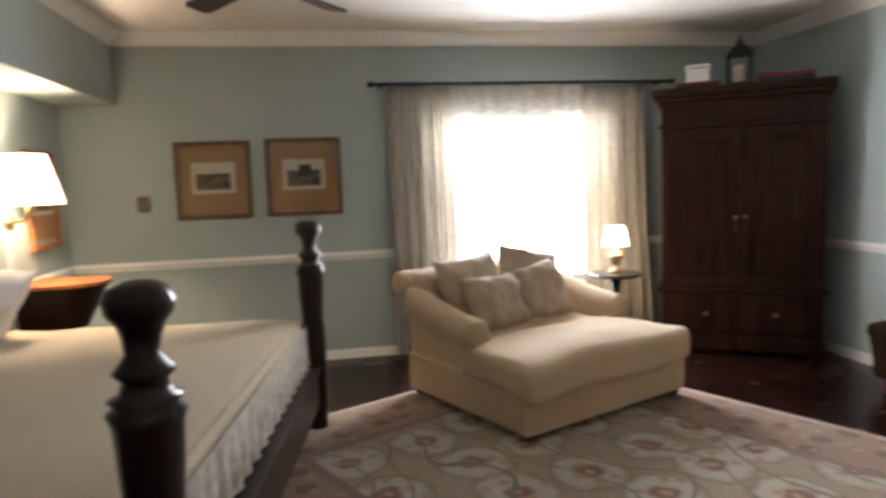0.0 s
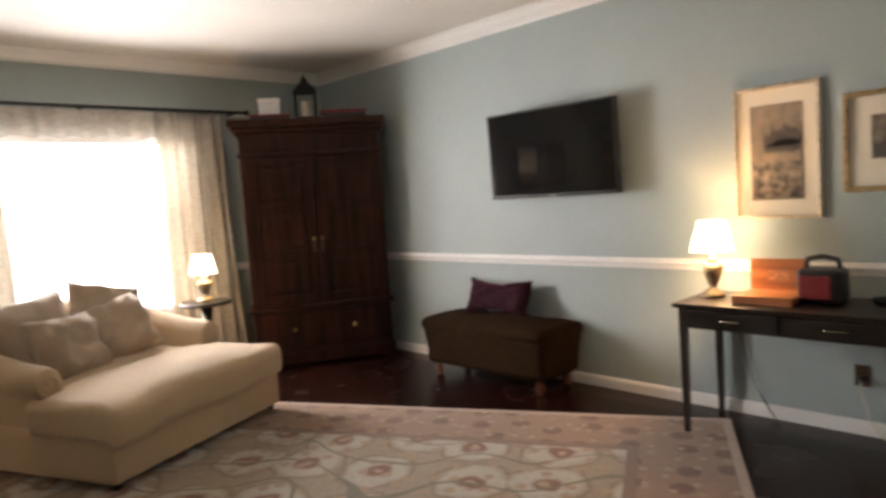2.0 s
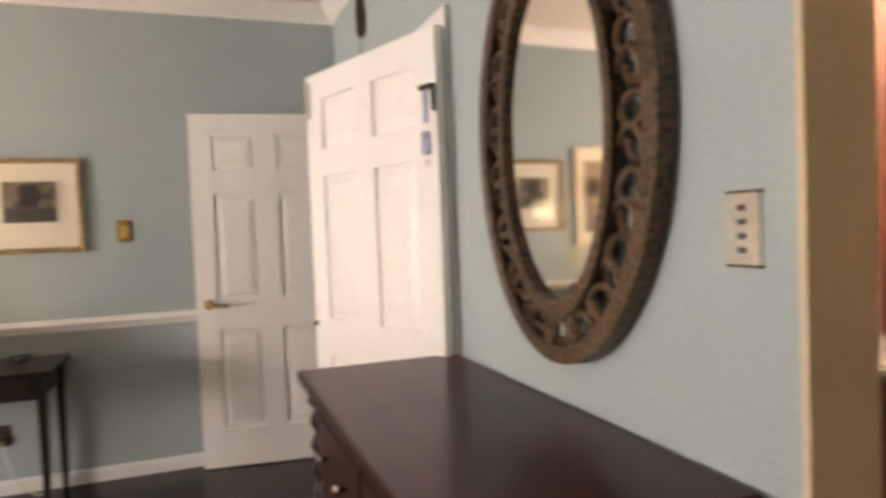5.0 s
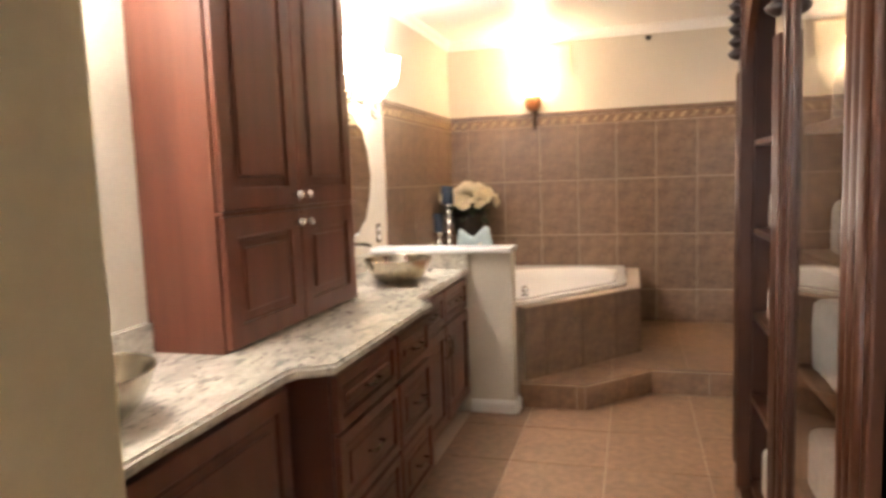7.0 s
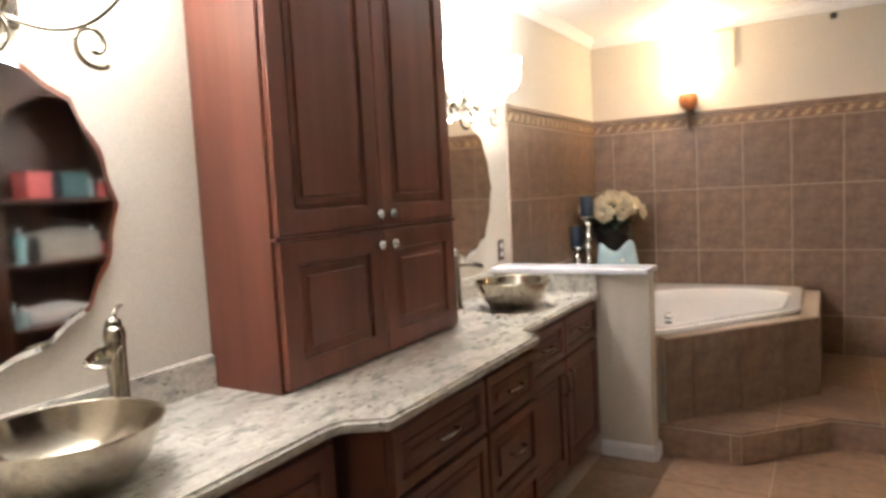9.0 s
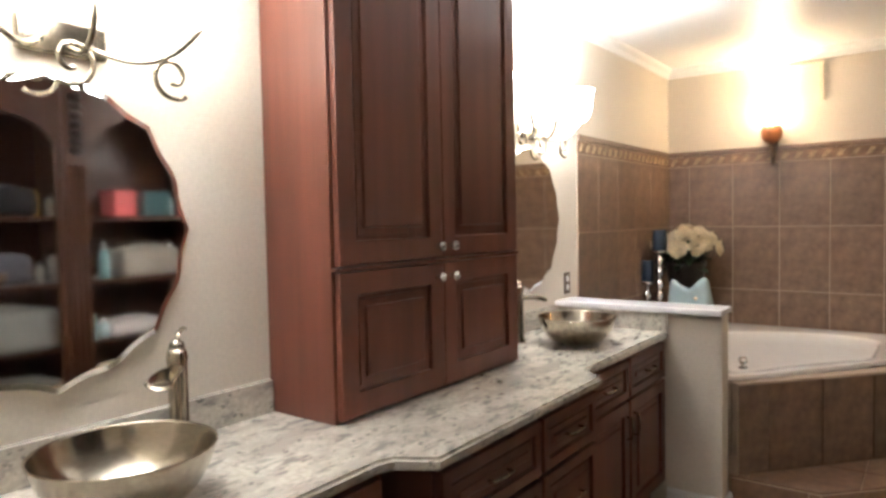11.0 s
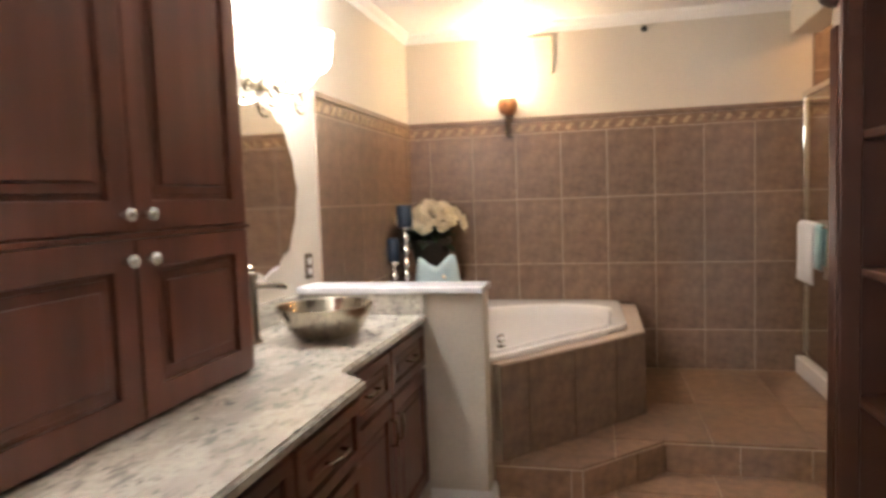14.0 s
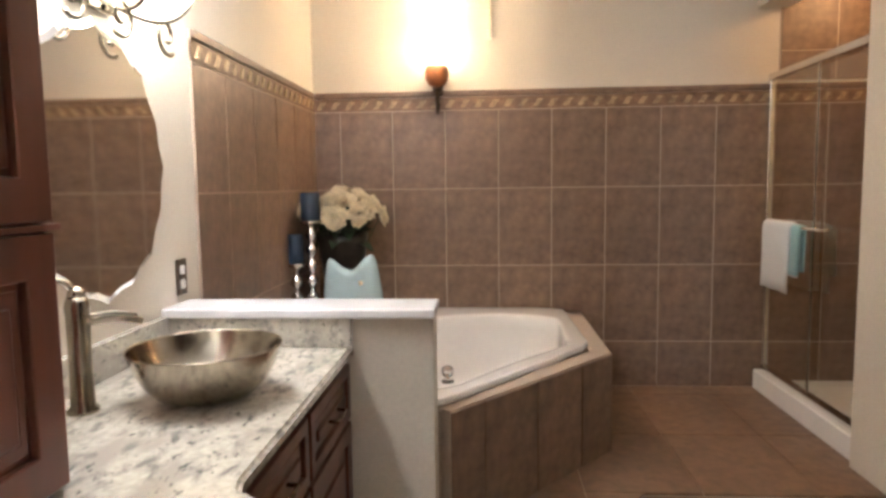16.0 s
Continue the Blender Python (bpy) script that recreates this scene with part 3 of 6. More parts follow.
BLUET = mat("blue_tag", (0.42, 0.46, 0.62), 0.6, grain=.2, scale=40)
part("tag", boxes((.0, .026, .037, .041, 1.665, 1.776), bevel=.002), BLUET, hk, "pale blue printed tag")
part("tag", boxes((-.008, .026, .037, .043, 1.555, 1.635), bevel=.012), BLUET, hk, "pale blue oval tag")
part("tag_end", boxes((.0, .018, .037, .041, 1.515, 1.54), bevel=.001), GREYP, hk, "pale tag end")
wo = thing("wall_ornament", "small dark hanging wall ornament above the door", "ornament", pose(2.754, MIRY, 2.316))
bm = bmesh.new()
lathe(bm, [(.008, 0), (.022, .03), (.026, .12), (.018, .2), (.006, .22)], 12, Matrix.Translation((0, .03, 0)))
cyl(bm, (0, .03, -.12), (0, .03, 0), .003, n=6)
part("body", bm, BRONZE, wo, "", True)

# ---- window and curtains ----
wd = thing("window_1", "bright white-framed window behind parted curtains", "window", kind="structure")
part("window_frame", boxes((.472, .53, WINY + .03, WINY + .10, .552, 2.078), (2.09, 2.148, WINY + .03, WINY + .10, .552, 2.078), (.53, 2.09, WINY + .03, WINY + .10, .552, .61), (.53, 2.09, WINY + .03, WINY + .10, 2.02, 2.078), bevel=.004), WHITE, wd)
part("window_sill", boxes((.43, 2.19, WINY - .05, WINY + .03, .525, .55), bevel=.004), WHITE, wd)
for z0, z1 in ((.61, 2.02),):
    p = part("pane", boxes((.53, 2.09, WINY + .063, WINY + .067, z0, z1)), GLASS, wd)
    p.visible_shadow = False
tagged(part("backdrop", boxes((-6, 8, 9.0, 9.02, -2, 8)), OUTSIDE), "overexposed bright daylight outside the window", "backdrop", kind="structure")


def curtain(label, x0, x1, y, ztop, zbot, folds, lean=0.0, seed=0):
    c = thing("curtain", label, "curtain", group="curtains at the window")
    bm = bmesh.new()
    nx, nz = folds * 10, 26
    vs = []
    for j in range(nz + 1):
        row = []
        w = j / nz
        for i in range(nx + 1):
            u = i / nx
            x = x0 + (x1 - x0) * u + lean * w * w * (u - .0)
            amp = 0.028 + 0.016 * w + .012 * noise.noise(Vector((u * 4 + seed, w * 2, 1)))
            ph = 2 * math.pi * folds * u + 0.6 * noise.noise(Vector((u * 3, w * 1.5, seed)))
            row.append(bm.verts.new((x + .012 * math.sin(ph * .5 + seed), y + amp * math.sin(ph), ztop + (zbot - ztop) * w)))
        vs.append(row)
    for j in range(nz):
        for i in range(nx):
            bm.faces.new((vs[j][i], vs[j][i + 1], vs[j + 1][i + 1], vs[j + 1][i]))
    ob = part("cloth", bm, CURTAIN, c, "", True)
    md = ob.modifiers.new("thick", 'SOLIDIFY')
    md.thickness = .002
    for k in range(folds + 1):
        r = bmesh.new()
        xx = x0 + (x1 - x0) * k / folds
        tube(r, [(xx, y + .022 * math.cos(a), 2.292 + .022 * math.sin(a)) for a in [2 * math.pi * q / 12 for q in range(13)]], .0025, 5)
        part("ring", r, IRON, c)
    return c


CY = WINY - .115
curtain("cream woven curtain panel hanging in deep folds", 0.13, 0.68, CY, 2.268, 0.03, 6, 0.04, 1)
curtain("cream woven curtain panel lit from behind beside the armoire", 1.84, 2.42, CY, 2.268, 0.03, 6, 0.08, 5)
va = thing("curtain_valance", "cream sheer valance gathered between the curtain panels", "valance")
bm = bmesh.new()
vs = []
for j in range(9):
    w = j / 8
    vs.append([bm.verts.new((.66 + 1.2 * i / 80, CY + .02 + .012 * math.sin(i * .8), 2.268 - (.215 + .014 * math.sin(i * .47)) * w)) for i in range(81)])
for j in range(8):
    for i in range(80):
        bm.faces.new((vs[j][i], vs[j][i + 1], vs[j + 1][i + 1], vs[j + 1][i]))
part("cloth", bm, VALANCE, va, "", True)
rod = thing("curtain_rod", "thin black iron curtain rod above the window", "curtain rod")
bm = bmesh.new()
cyl(bm, (.02, CY, 2.292), (2.66, CY, 2.292), .014)
part("bar", bm, IRON, rod)
for x in (.01, 2.67):
    bm = bmesh.new()
    bmesh.ops.create_uvsphere(bm, u_segments=12, v_segments=8, radius=.026, matrix=Matrix.Translation((x, CY, 2.292)))
    part("finial", bm, IRON, rod, "", True)
for x in (.09, 1.27, 2.54):
    part("bracket", boxes((x - .012, x + .012, CY, WINY, 2.27, 2.285), bevel=.002), IRON, rod)

# ---- rug ----
RA = radians(28.2)
rcx, rcy = 1.044, 2.625
rg = part("rug", boxes((-1.525, 1.525, -2.135, 2.135, 0, .009), bevel=.002), rug_material(3.05, 4.27))
rg.matrix_world = pose(rcx, rcy, .001, 0, 0, math.degrees(RA))
tagged(rg, "cream and rose wool rug with floral medallions and a wide border", "rug")


def framed(name, label, category, m, w, h, frame_w, frame_mat, inner, depth=.025, group=""):
    """A framed picture hung on a wall: centre at the origin, face towards -y; inner: rows of (width, height, up, material, name)."""
    t = thing(name, label, category, m, group)
    bm = bmesh.new()
    for x0, x1, z0, z1 in ((-w / 2, -w / 2 + frame_w, -h / 2, h / 2), (w / 2 - frame_w, w / 2, -h / 2, h / 2), (-w / 2 + frame_w, w / 2 - frame_w, h / 2 - frame_w, h / 2), (-w / 2 + frame_w, w / 2 - frame_w, -h / 2, -h / 2 + frame_w)):
        box(bm, x0, x1, -depth, 0, z0, z1, bevel=.005)
    part("frame", bm, frame_mat, t)
    y = -.004
    for iw, ih, dx, up, material, nm in inner:
        part(nm, boxes((dx - iw / 2, dx + iw / 2, y - .002, y + (.003 if nm == "mat_board" else 0), up - ih / 2, up + ih / 2)), material, t)
        y -= .0035
    return t


def glazed(t, w, h, y=-.02):
    g = part("glass", boxes((-w / 2, w / 2, y - .002, y, -h / 2, h / 2)), GLASS, t)
    g.visible_shadow = False


SKYPRINT = mat("pale_sepia_print", (0.30, 0.22, 0.145), 0.8, grain=0.2, scale=18, blot=0.2)
PALEGOLD = mat("pale_gilt_frame", (0.58, 0.49, 0.36), 0.42, metal=0.3, grain=0.2, scale=60, bump=0.15, blot=0.1)
EAST = Matrix.Rotation(radians(-90), 4, 'Z')   # face towards -x
NORTH = Matrix.Identity(4)                      # face towards -y
PIC_IN = [(.53, .56, 0, 0, OLDPAPER, "mat_board"), (.34, .25, 0, .02, PAPER, "print"), (.27, .13, 0, -.01, SEPIA, "image")]
t = framed("framed_print", "tan landscape print in a dark wooden frame on the blue wall", "picture", Matrix.Translation((-1.283, WINY - .002, 1.556)), .595, .628, .035, BROWNF, PIC_IN, group="prints by the window")
glazed(t, .53, .56)
t = framed("framed_print", "tan building print in a dark wooden frame on the blue wall", "picture", Matrix.Translation((-.563, WINY - .002, 1.563)), .617, .637, .035, BROWNF, PIC_IN + [(.10, .10, .01, .05, INK, "image")], group="prints by the window")
glazed(t, .55, .57)
t = framed("framed_print", "tall sepia castle print in a cream mat and pale gold frame", "picture", Matrix.Translation((TVX - .002, 1.231, 1.53)) @ EAST, .46, .745, .022, PALEGOLD,
           [(.42, .705, 0, 0, PAPER, "mat_board"), (.275, .53, 0, .0, SKYPRINT, "print"), (.265, .20, 0, -.155, SEPIA, "image"), (.14, .10, .055, .035, SEPIA, "image")], group="prints by the television")
bm = boxes((-.06, .128, -.0205, -.0195, .0, .045), (.0, .11, -.0205, -.0195, .04, .07))
for x, w, z in ((-.045, .018, .075), (-.012, .014, .105), (.02, .02, .09), (.05, .014, .125), (.075, .012, .11), (.10, .02, .095)):
    box(bm, x - w, x + w, -.0205, -.0195, .03, z)
    f = [bm.verts.new(p) for p in ((x - w * 1.1, -.0205, z), (x + w * 1.1, -.0205, z), (x, -.0205, z + .04))]
    bm.faces.new(f)
part("castle_silhouette", bm, INK, t, "dark castle drawing")
glazed(t, .42, .705, -.0215)
t = framed("framed_print", "small grey building print in a wide cream mat and gold frame", "picture", Matrix.Translation((TVX - .002, .647, 1.5435)) @ EAST, .508, .511, .028, GOLD,
           [(.47, .46, 0, 0, PAPER, "mat_board"), (.29, .27, 0, .02, PAPER, "print"), (.255, .22, 0, .02, SEPIA, "image"), (.23, .07, 0, -.05, INK, "image"), (.09, .12, .0, .05, INK, "image")], group="prints by the television")
glazed(t, .47, .46)
t = framed("framed_print", "warm toned print in a wooden frame by the bed", "picture", Matrix.Translation((NWX + .002, 5.16, 1.45)) @ Matrix.Rotation(radians(90), 4, 'Z'), .50, .70, .04, CEDAR, PIC_IN)
sw = thing("light_switch", "small brass switch plate on the blue wall", "switch", Matrix.Translation((TVX - .001, .197, 1.39)) @ EAST)
part("plate", boxes((-.04, .04, -.007, 0, -.062, .062), bevel=.003), BRASS, sw)
part("toggle", boxes((-.018, .018, -.012, -.007, -.035, .035), bevel=.002), mat("amber_toggle", (.62, .36, .10), .3), sw, "amber rocker")
sw = thing("light_switch", "small brown thermostat plate on the blue wall", "switch", Matrix.Translation((-1.83, WINY - .001, 1.385)))
part("plate", boxes((-.045, .045, -.02, 0, -.06, .06), bevel=.004), BROWNF, sw)
ou = thing("wall_outlet", "bronze outlet plate with a plugged cord", "outlet", Matrix.Translation((TVX - .001, .835, .32)) @ EAST)
part("plate", boxes((-.036, .036, -.006, 0, -.058, .058), bevel=.003), BRONZE, ou)
part("plug", boxes((-.016, .016, -.035, -.006, -.03, .0), bevel=.004), BLACKP, ou)
bm = bmesh.new()
tube(bm, [(0, -.035, -.02), (.01, -.06, -.08), (.05, -.09, -.2), (.12, -.1, -.29), (.17, -.12, -.308), (.2, -.1, -.308)], .004, 6)
part("cord", bm, PAPER, ou, "pale cord", True)

# ---- television ----
tv = thing("television", "black flat screen television mounted on the blue wall", "television", Matrix.Translation((3.43, 2.677, 1.667)) @ EAST @ Matrix.Rotation(radians(1.9), 4, 'Z') @ Matrix.Rotation(radians(1.5), 4, 'X'))
part("body", boxes((-.55, .52, -.01, .04, -.313, .313), bevel=.008), BLACKP, tv)
part("screen", boxes((-.53, .50, -.0135, -.0095, -.288, .298)), BLACKG, tv)
part("bracket", boxes((-.15, .15, .04, .139, -.1, .1)), IRON, tv)
part("badge", boxes((-.03, .03, -.0135, -.0095, -.306, -.296)), CHROME, tv)

# ---- armoire ----
AM = along(2.31, 5.09, 3.38, 4.46)
ar = thing("armoire", "tall dark mahogany armoire with paneled doors and a bottom drawer", "armoire", AM)
W = 1.24
part("body", boxes((0.02, W - .02, 0.03, .35, .10, 2.04), bevel=.004), MAHOG, ar)
part("base", boxes((0, W, 0.0, .36, .03, .13), (.02, W - .02, .01, .355, .13, .16), bevel=.006), MAHOG, ar)
for x in (.03, W - .11):
    part("foot", boxes((x, x + .08, .01, .09, 0, .03), bevel=.006), MAHOG, ar)
    part("foot", boxes((x, x + .08, .27, .35, 0, .03), bevel=.006), MAHOG, ar)
bm = boxes((-.005, W + .005, .005, .36, 2.02, 2.06), (-.03, W + .03, -.02, .365, 2.06, 2.10), (-.06, W + .03, -.05, .37, 2.10, 2.16), bevel=.012)
part("cornice", bm, MAHOG, ar)
part("waist_moulding", boxes((-.01, W + .01, .0, .355, .505, .545), bevel=.008), MAHOG, ar)


def raised_door(parent, name, x0, x1, z0, z1, y, material, rows=((0, 1),), frame_w=.07, t=.022):
    """A frame-and-panel door on a face at y, opening towards -y; rows: fractions of height with panels."""
    bm = bmesh.new()
    h = z1 - z0
    zs = [z0]
    for k, (a, b) in enumerate(rows):
        zs += [z0 + h * a + (frame_w if k == 0 else frame_w / 2), z0 + h * b - (frame_w if k == len(rows) - 1 else frame_w / 2)]
    zs.append(z1)
    xs = [x0, x0 + frame_w, x1 - frame_w, x1]
    lay_ = {}
    for s, yy in ((0, y - t), (1, y)):
        for i, xx in enumerate(xs):
            for j, zz in enumerate(zs):
                lay_[s, i, j] = bm.verts.new((xx, yy, zz))
    nz = len(zs) - 1
    solid = lambda i, j: 0 <= i < 3 and 0 <= j < nz and not (i == 1 and j % 2 == 1)
    for i in range(3):
        for j in range(nz):
            if not solid(i, j):
                continue
            c = [(i, j), (i + 1, j), (i + 1, j + 1), (i, j + 1)]
            bm.faces.new([lay_[(0, *q)] for q in c])
            bm.faces.new([lay_[(1, *q)] for q in c[::-1]])
            for (p, q), (di, dj) in zip(zip(c, c[1:] + c[:1]), ((0, -1), (1, 0), (0, 1), (-1, 0))):
                if not solid(i + di, j + dj):
                    bm.faces.new((lay_[(0, *q)], lay_[(0, *p)], lay_[(1, *p)], lay_[(1, *q)]))
    bmesh.ops.recalc_face_normals(bm, faces=bm.faces)
    sharp = [e for e in bm.edges if len(e.link_faces) == 2 and e.calc_face_angle() > .5 and all(v.co.y < y - t * .5 for v in e.verts)]
    bmesh.ops.bevel(bm, geom=sharp, offset=.003, segments=2, affect='EDGES', profile=.5)
    d = part(name, bm, material, parent)
    for k, (a, b) in enumerate(rows):
        za = z0 + h * a + (frame_w if k == 0 else frame_w / 2)
        zb = z0 + h * b - (frame_w if k == len(rows) - 1 else frame_w / 2)
        p = bmesh.new()
        box(p, x0 + frame_w, x1 - frame_w, y - t * .35, y, za, zb)
        box(p, x0 + frame_w + .012, x1 - frame_w - .012, y - t * .62, y - t * .35, za + .012, zb - .012, bevel=.002)
        box(p, x0 + frame_w + .035, x1 - frame_w - .035, y - t * .98, y - t * .62, za + .035, zb - .035, bevel=.006)
        part("panel", p, material, d)
    return d


def knob(parent, x, y, z, material, r=.016, name="knob"):
    bm = bmesh.new()
    lathe(bm, [(r * .55, 0), (r * .5, .008), (r * .45, .012), (r, .022), (r * .9, .032), (r * .3, .037)], 14, Matrix.Translation((x, y, z)) @ Matrix.Rotation(radians(90), 4, 'X'))
    return part(name, bm, material, parent, "", True)


for x0, x1, kx in ((.06, W / 2 - .004, W / 2 - .035), (W / 2 + .004, W - .06, W / 2 + .035)):
    d = raised_door(ar, "door", x0, x1, .56, 1.83, .03, MAHOG, ((0, .34), (.34, .66), (.66, 1)), .075)
    knob(d, kx, .008, 1.12, BRASS)
    part("escutcheon", boxes((kx - .011, kx + .011, .003, .010, 1.0, 1.10), bevel=.003), BRONZE, d, "long dull bronze key plate")
dr = part("drawer", boxes((.07, W - .07, .008, .03, .18, .49), bevel=.004), MAHOG, ar)
for x in (.36, W - .36):
    knob(dr, x, .008, .335, BRASS, .02)
for x in (.02, W - .06):
    part("pilaster", boxes((x, x + .04, .005, .03, .55, 1.84), bevel=.006), MAHOG, ar)


part("frieze", boxes((.03, W - .03, .010, .03, 1.875, 2.02), bevel=.004), MAHOG, ar)
part("frieze_moulding", boxes((.0, W, -.012, .03, 1.842, 1.872), bevel=.007), MAHOG, ar)
def on_top(m):
    return AM @ m


t = thing("white_box", "small white keepsake box with a rounded lid", "box", on_top(pose(.30, .19, 2.209)))
part("body", boxes((-.09, .09, -.07, .07, 0, .11), bevel=.012), WHITE, t)
part("lid", boxes((-.095, .095, -.075, .075, .11, .145), bevel=.012), WHITE, t)
t = thing("red_case", "dark red flat case lying on the armoire", "case", on_top(pose(.30, .19, 2.16)))
part("body", boxes((-.17, .17, -.12, .12, 0, .03), bevel=.004), BLACKP, t)
part("lid", boxes((-.172, .172, -.122, .122, .03, .048), bevel=.004), REDP, t, "red lid")
t = thing("red_case", "dark red long case lying on the armoire", "case", on_top(pose(.93, .19, 2.16)))
part("body", boxes((-.20, .20, -.12, .12, 0, .045), bevel=.006), BLACKP, t)
part("lid", boxes((-.2, .2, -.12, .12, .045, .075), bevel=.006), REDP, t, "red lid")
t = thing("lantern", "dark metal lantern with a pointed roof", "lantern", on_top(pose(.61, .18, 2.16)))
part("base", boxes((-.10, .10, -.10, .10, 0, .025), bevel=.004), IRON, t)
for x in (-.085, .085):
    for y in (-.085, .085):
        part("post", boxes((x - .008, x + .008, y - .008, y + .008, .025, .24)), IRON, t)
part("candle", lathe(bmesh.new(), [(.04, .025), (.04, .16), (.038, .165)], 14), PAPER, t)
bm = bmesh.new()
lathe(bm, [(.145, .24), (.08, .30), (.04, .33), (.04, .35), (.016, .37), (.005, .41)], 4, Matrix.Rotation(radians(45), 4, 'Z'))
part("roof", bm, IRON, t)

# ---- chaise ----
CH = along(.629, 3.39, 1.89, 3.965)
ch = thing("chaise_lounge", "wide cream linen chaise lounge with rolled arms on the rug", "chaise", CH)
cw, cd = 1.42, 1.30
for x, y in ((.06, .06), (cw - .06, .06), (.06, cd - .1), (cw - .06, cd - .1)):
    bm = lathe(bmesh.new(), [(.016, .0105), (.022, .02), (.026, .05), (.03, .086)], 12, Matrix.Translation((x, y, 0)))
    part("foot", bm, POSTW, ch, "dark turned foot", True)


def soft_box(x0, x1, y0, y1, z0, z1, r, sag=0.0, seed=0.0, nx=18, ny=18):
    """An upholstered block with full, rounded edges and a slightly uneven top."""
    bm = bmesh.new()
    box(bm, x0, x1, y0, y1, z0, z1)
    bmesh.ops.bevel(bm, geom=bm.edges[:], offset=r, segments=4, affect='EDGES', profile=.5)
    bmesh.ops.subdivide_edges(bm, edges=[e for e in bm.edges if e.calc_length() > .12], cuts=8, use_grid_fill=True)
    for v in bm.verts:
        u, w = (v.co.x - x0) / (x1 - x0), (v.co.y - y0) / (y1 - y0)
        if v.co.z > (z0 + z1) / 2:
            v.co.z += .03 * math.sin(math.pi * min(max(u, 0), 1)) * math.sin(math.pi * min(max(w, 0), 1)) - sag * w + .012 * noise.noise(Vector((v.co.x * 4 + seed, v.co.y * 5, seed)))
        v.co += .006 * noise.noise_vector(Vector((v.co.x * 7, v.co.y * 7, v.co.z * 7 + seed)))
    return bm


part("base", soft_box(.01, cw - .01, .005, cd - .06, .052, .30, .018, seed=1), LINEN, ch, "", True)
bm = soft_box(-.015, cw + .015, -.045, .62, .27, .475, .06, seed=2)
for v in bm.verts:
    w, u = (v.co.y + .045) / .665, v.co.x / cw
    droop = max(0, 1 - w / .45) ** 2
    v.co.z -= .045 * droop * (.6 + .4 * math.cos(u * 9)) - .02 * math.sin(math.pi * min(max(u, 0), 1)) * (1 if v.co.z > .4 else 0)
    if v.co.z > .4:
        v.co.z += .009 * math.sin(u * 21 + 5 * w) * (1 - w) + .008 * noise.noise(Vector((v.co.x * 9, v.co.y * 5, 3)))
part("seat_cushion", bm, LINEN, ch, "", True)
part("seat_cushion", soft_box(.18, cw - .18, .58, 1.10, .29, .48, .05, seed=4), LINEN, ch, "", True)


def rolled_arm(x):
    """An arm rolled outwards over a side that runs down to the floor frame, rising towards the back."""
    bm = bmesh.new()
    prof = []
    s = 1 if x > cw / 2 else -1
    for k in range(17):
        a = radians(-75 + 255 * k / 16)
        prof.append((x + s * (.025 + .09 * math.cos(a)), .545 + .09 * math.sin(a)))
    prof += [(x - s * .07, .40), (x - s * .075, .10), (x + s * .055, .075), (x + s * .07, .25), (x + s * .055, .42)]
    pts = [(.50, .93), (.512, .985), (.53, 1.0), (.7, 1.0), (.9, 1.01), (1.1, 1.02), (1.2, 1.02), (1.24, .99)]
    rings = []
    for i, (y, sc) in enumerate(pts):
        up = .11 * max(0, (y - .5) / .74) ** 1.5
        rings.append([bm.verts.new((x + (px - x) * sc, y + .008 * noise.noise(Vector((px * 9, pz * 9, y))), pz + up * max(0, (pz - .25) / .3) + (sc - 1) * (pz - .4))) for px, pz in prof])
    n = len(prof)
    for a, b in zip(rings, rings[1:]):
        for k in range(n):
            bm.faces.new((a[k], a[(k + 1) % n], b[(k + 1) % n], b[k]))
    bm.faces.new(rings[0])
    bm.faces.new(rings[-1][::-1])
    bmesh.ops.recalc_face_normals(bm, faces=bm.faces)
    return bm


for x in (.10, cw - .10):
    a = part("arm", rolled_arm(x), LINEN, ch, "", True)
    s = 1 if x > .5 else -1
    bm = bmesh.new()
    tube(bm, [(x + s * (.022 + r * math.cos(q)), .497, .545 + r * math.sin(q)) for r, q in [(.012 + .0065 * k, k * .62) for k in range(12)]], .008, 6)
    part("scroll_piping", bm, LINEN, a, "", True)
bm = soft_box(.05, cw - .05, 1.06, 1.28, .28, .85, .08, seed=7)
for v in bm.verts:
    v.co.y += .16 * max(0, v.co.z - .4)
part("backrest", bm, LINEN, ch, "", True)
bm = bmesh.new()
nn = 18
rings = []
for u, r in ((-.02, .045), (-.012, .075), (.0, .088), (.06, .092), (.3, .09), (.7, .093), (1.1, .09), (1.36, .092), (1.42, .088), (1.432, .075), (1.44, .045)):
    rings.append([bm.verts.new((u, 1.32 + r * math.cos(2 * math.pi * k / nn), .775 + r * math.sin(2 * math.pi * k / nn))) for k in range(nn)])
for a, b in zip(rings, rings[1:]):
    for k in range(nn):
        bm.faces.new((a[k], b[k], b[(k + 1) % nn], a[(k + 1) % nn]))
bm.faces.new(rings[0])
bm.faces.new(rings[-1][::-1])
bmesh.ops.recalc_face_normals(bm, faces=bm.faces)
part("back_roll", bm, LINEN, ch, "", True)


def pillow(label, material, m, size=.5, thick=.17, seed=0.0, h=None, name="throw_pillow", group="pillows on the chaise", category="pillow"):
    p = part(name, cushion(bmesh.new(), size, h or size, thick, seed=seed, wrinkle=.022), material, None, "", True)
    p.matrix_world = m
    return tagged(p, label, category, group)


def lean(x, y, z, rx, rz, roll=0):
    return CH @ pose(x, y, z, rx, 0, rz) @ Matrix.Rotation(radians(roll), 4, 'Z')


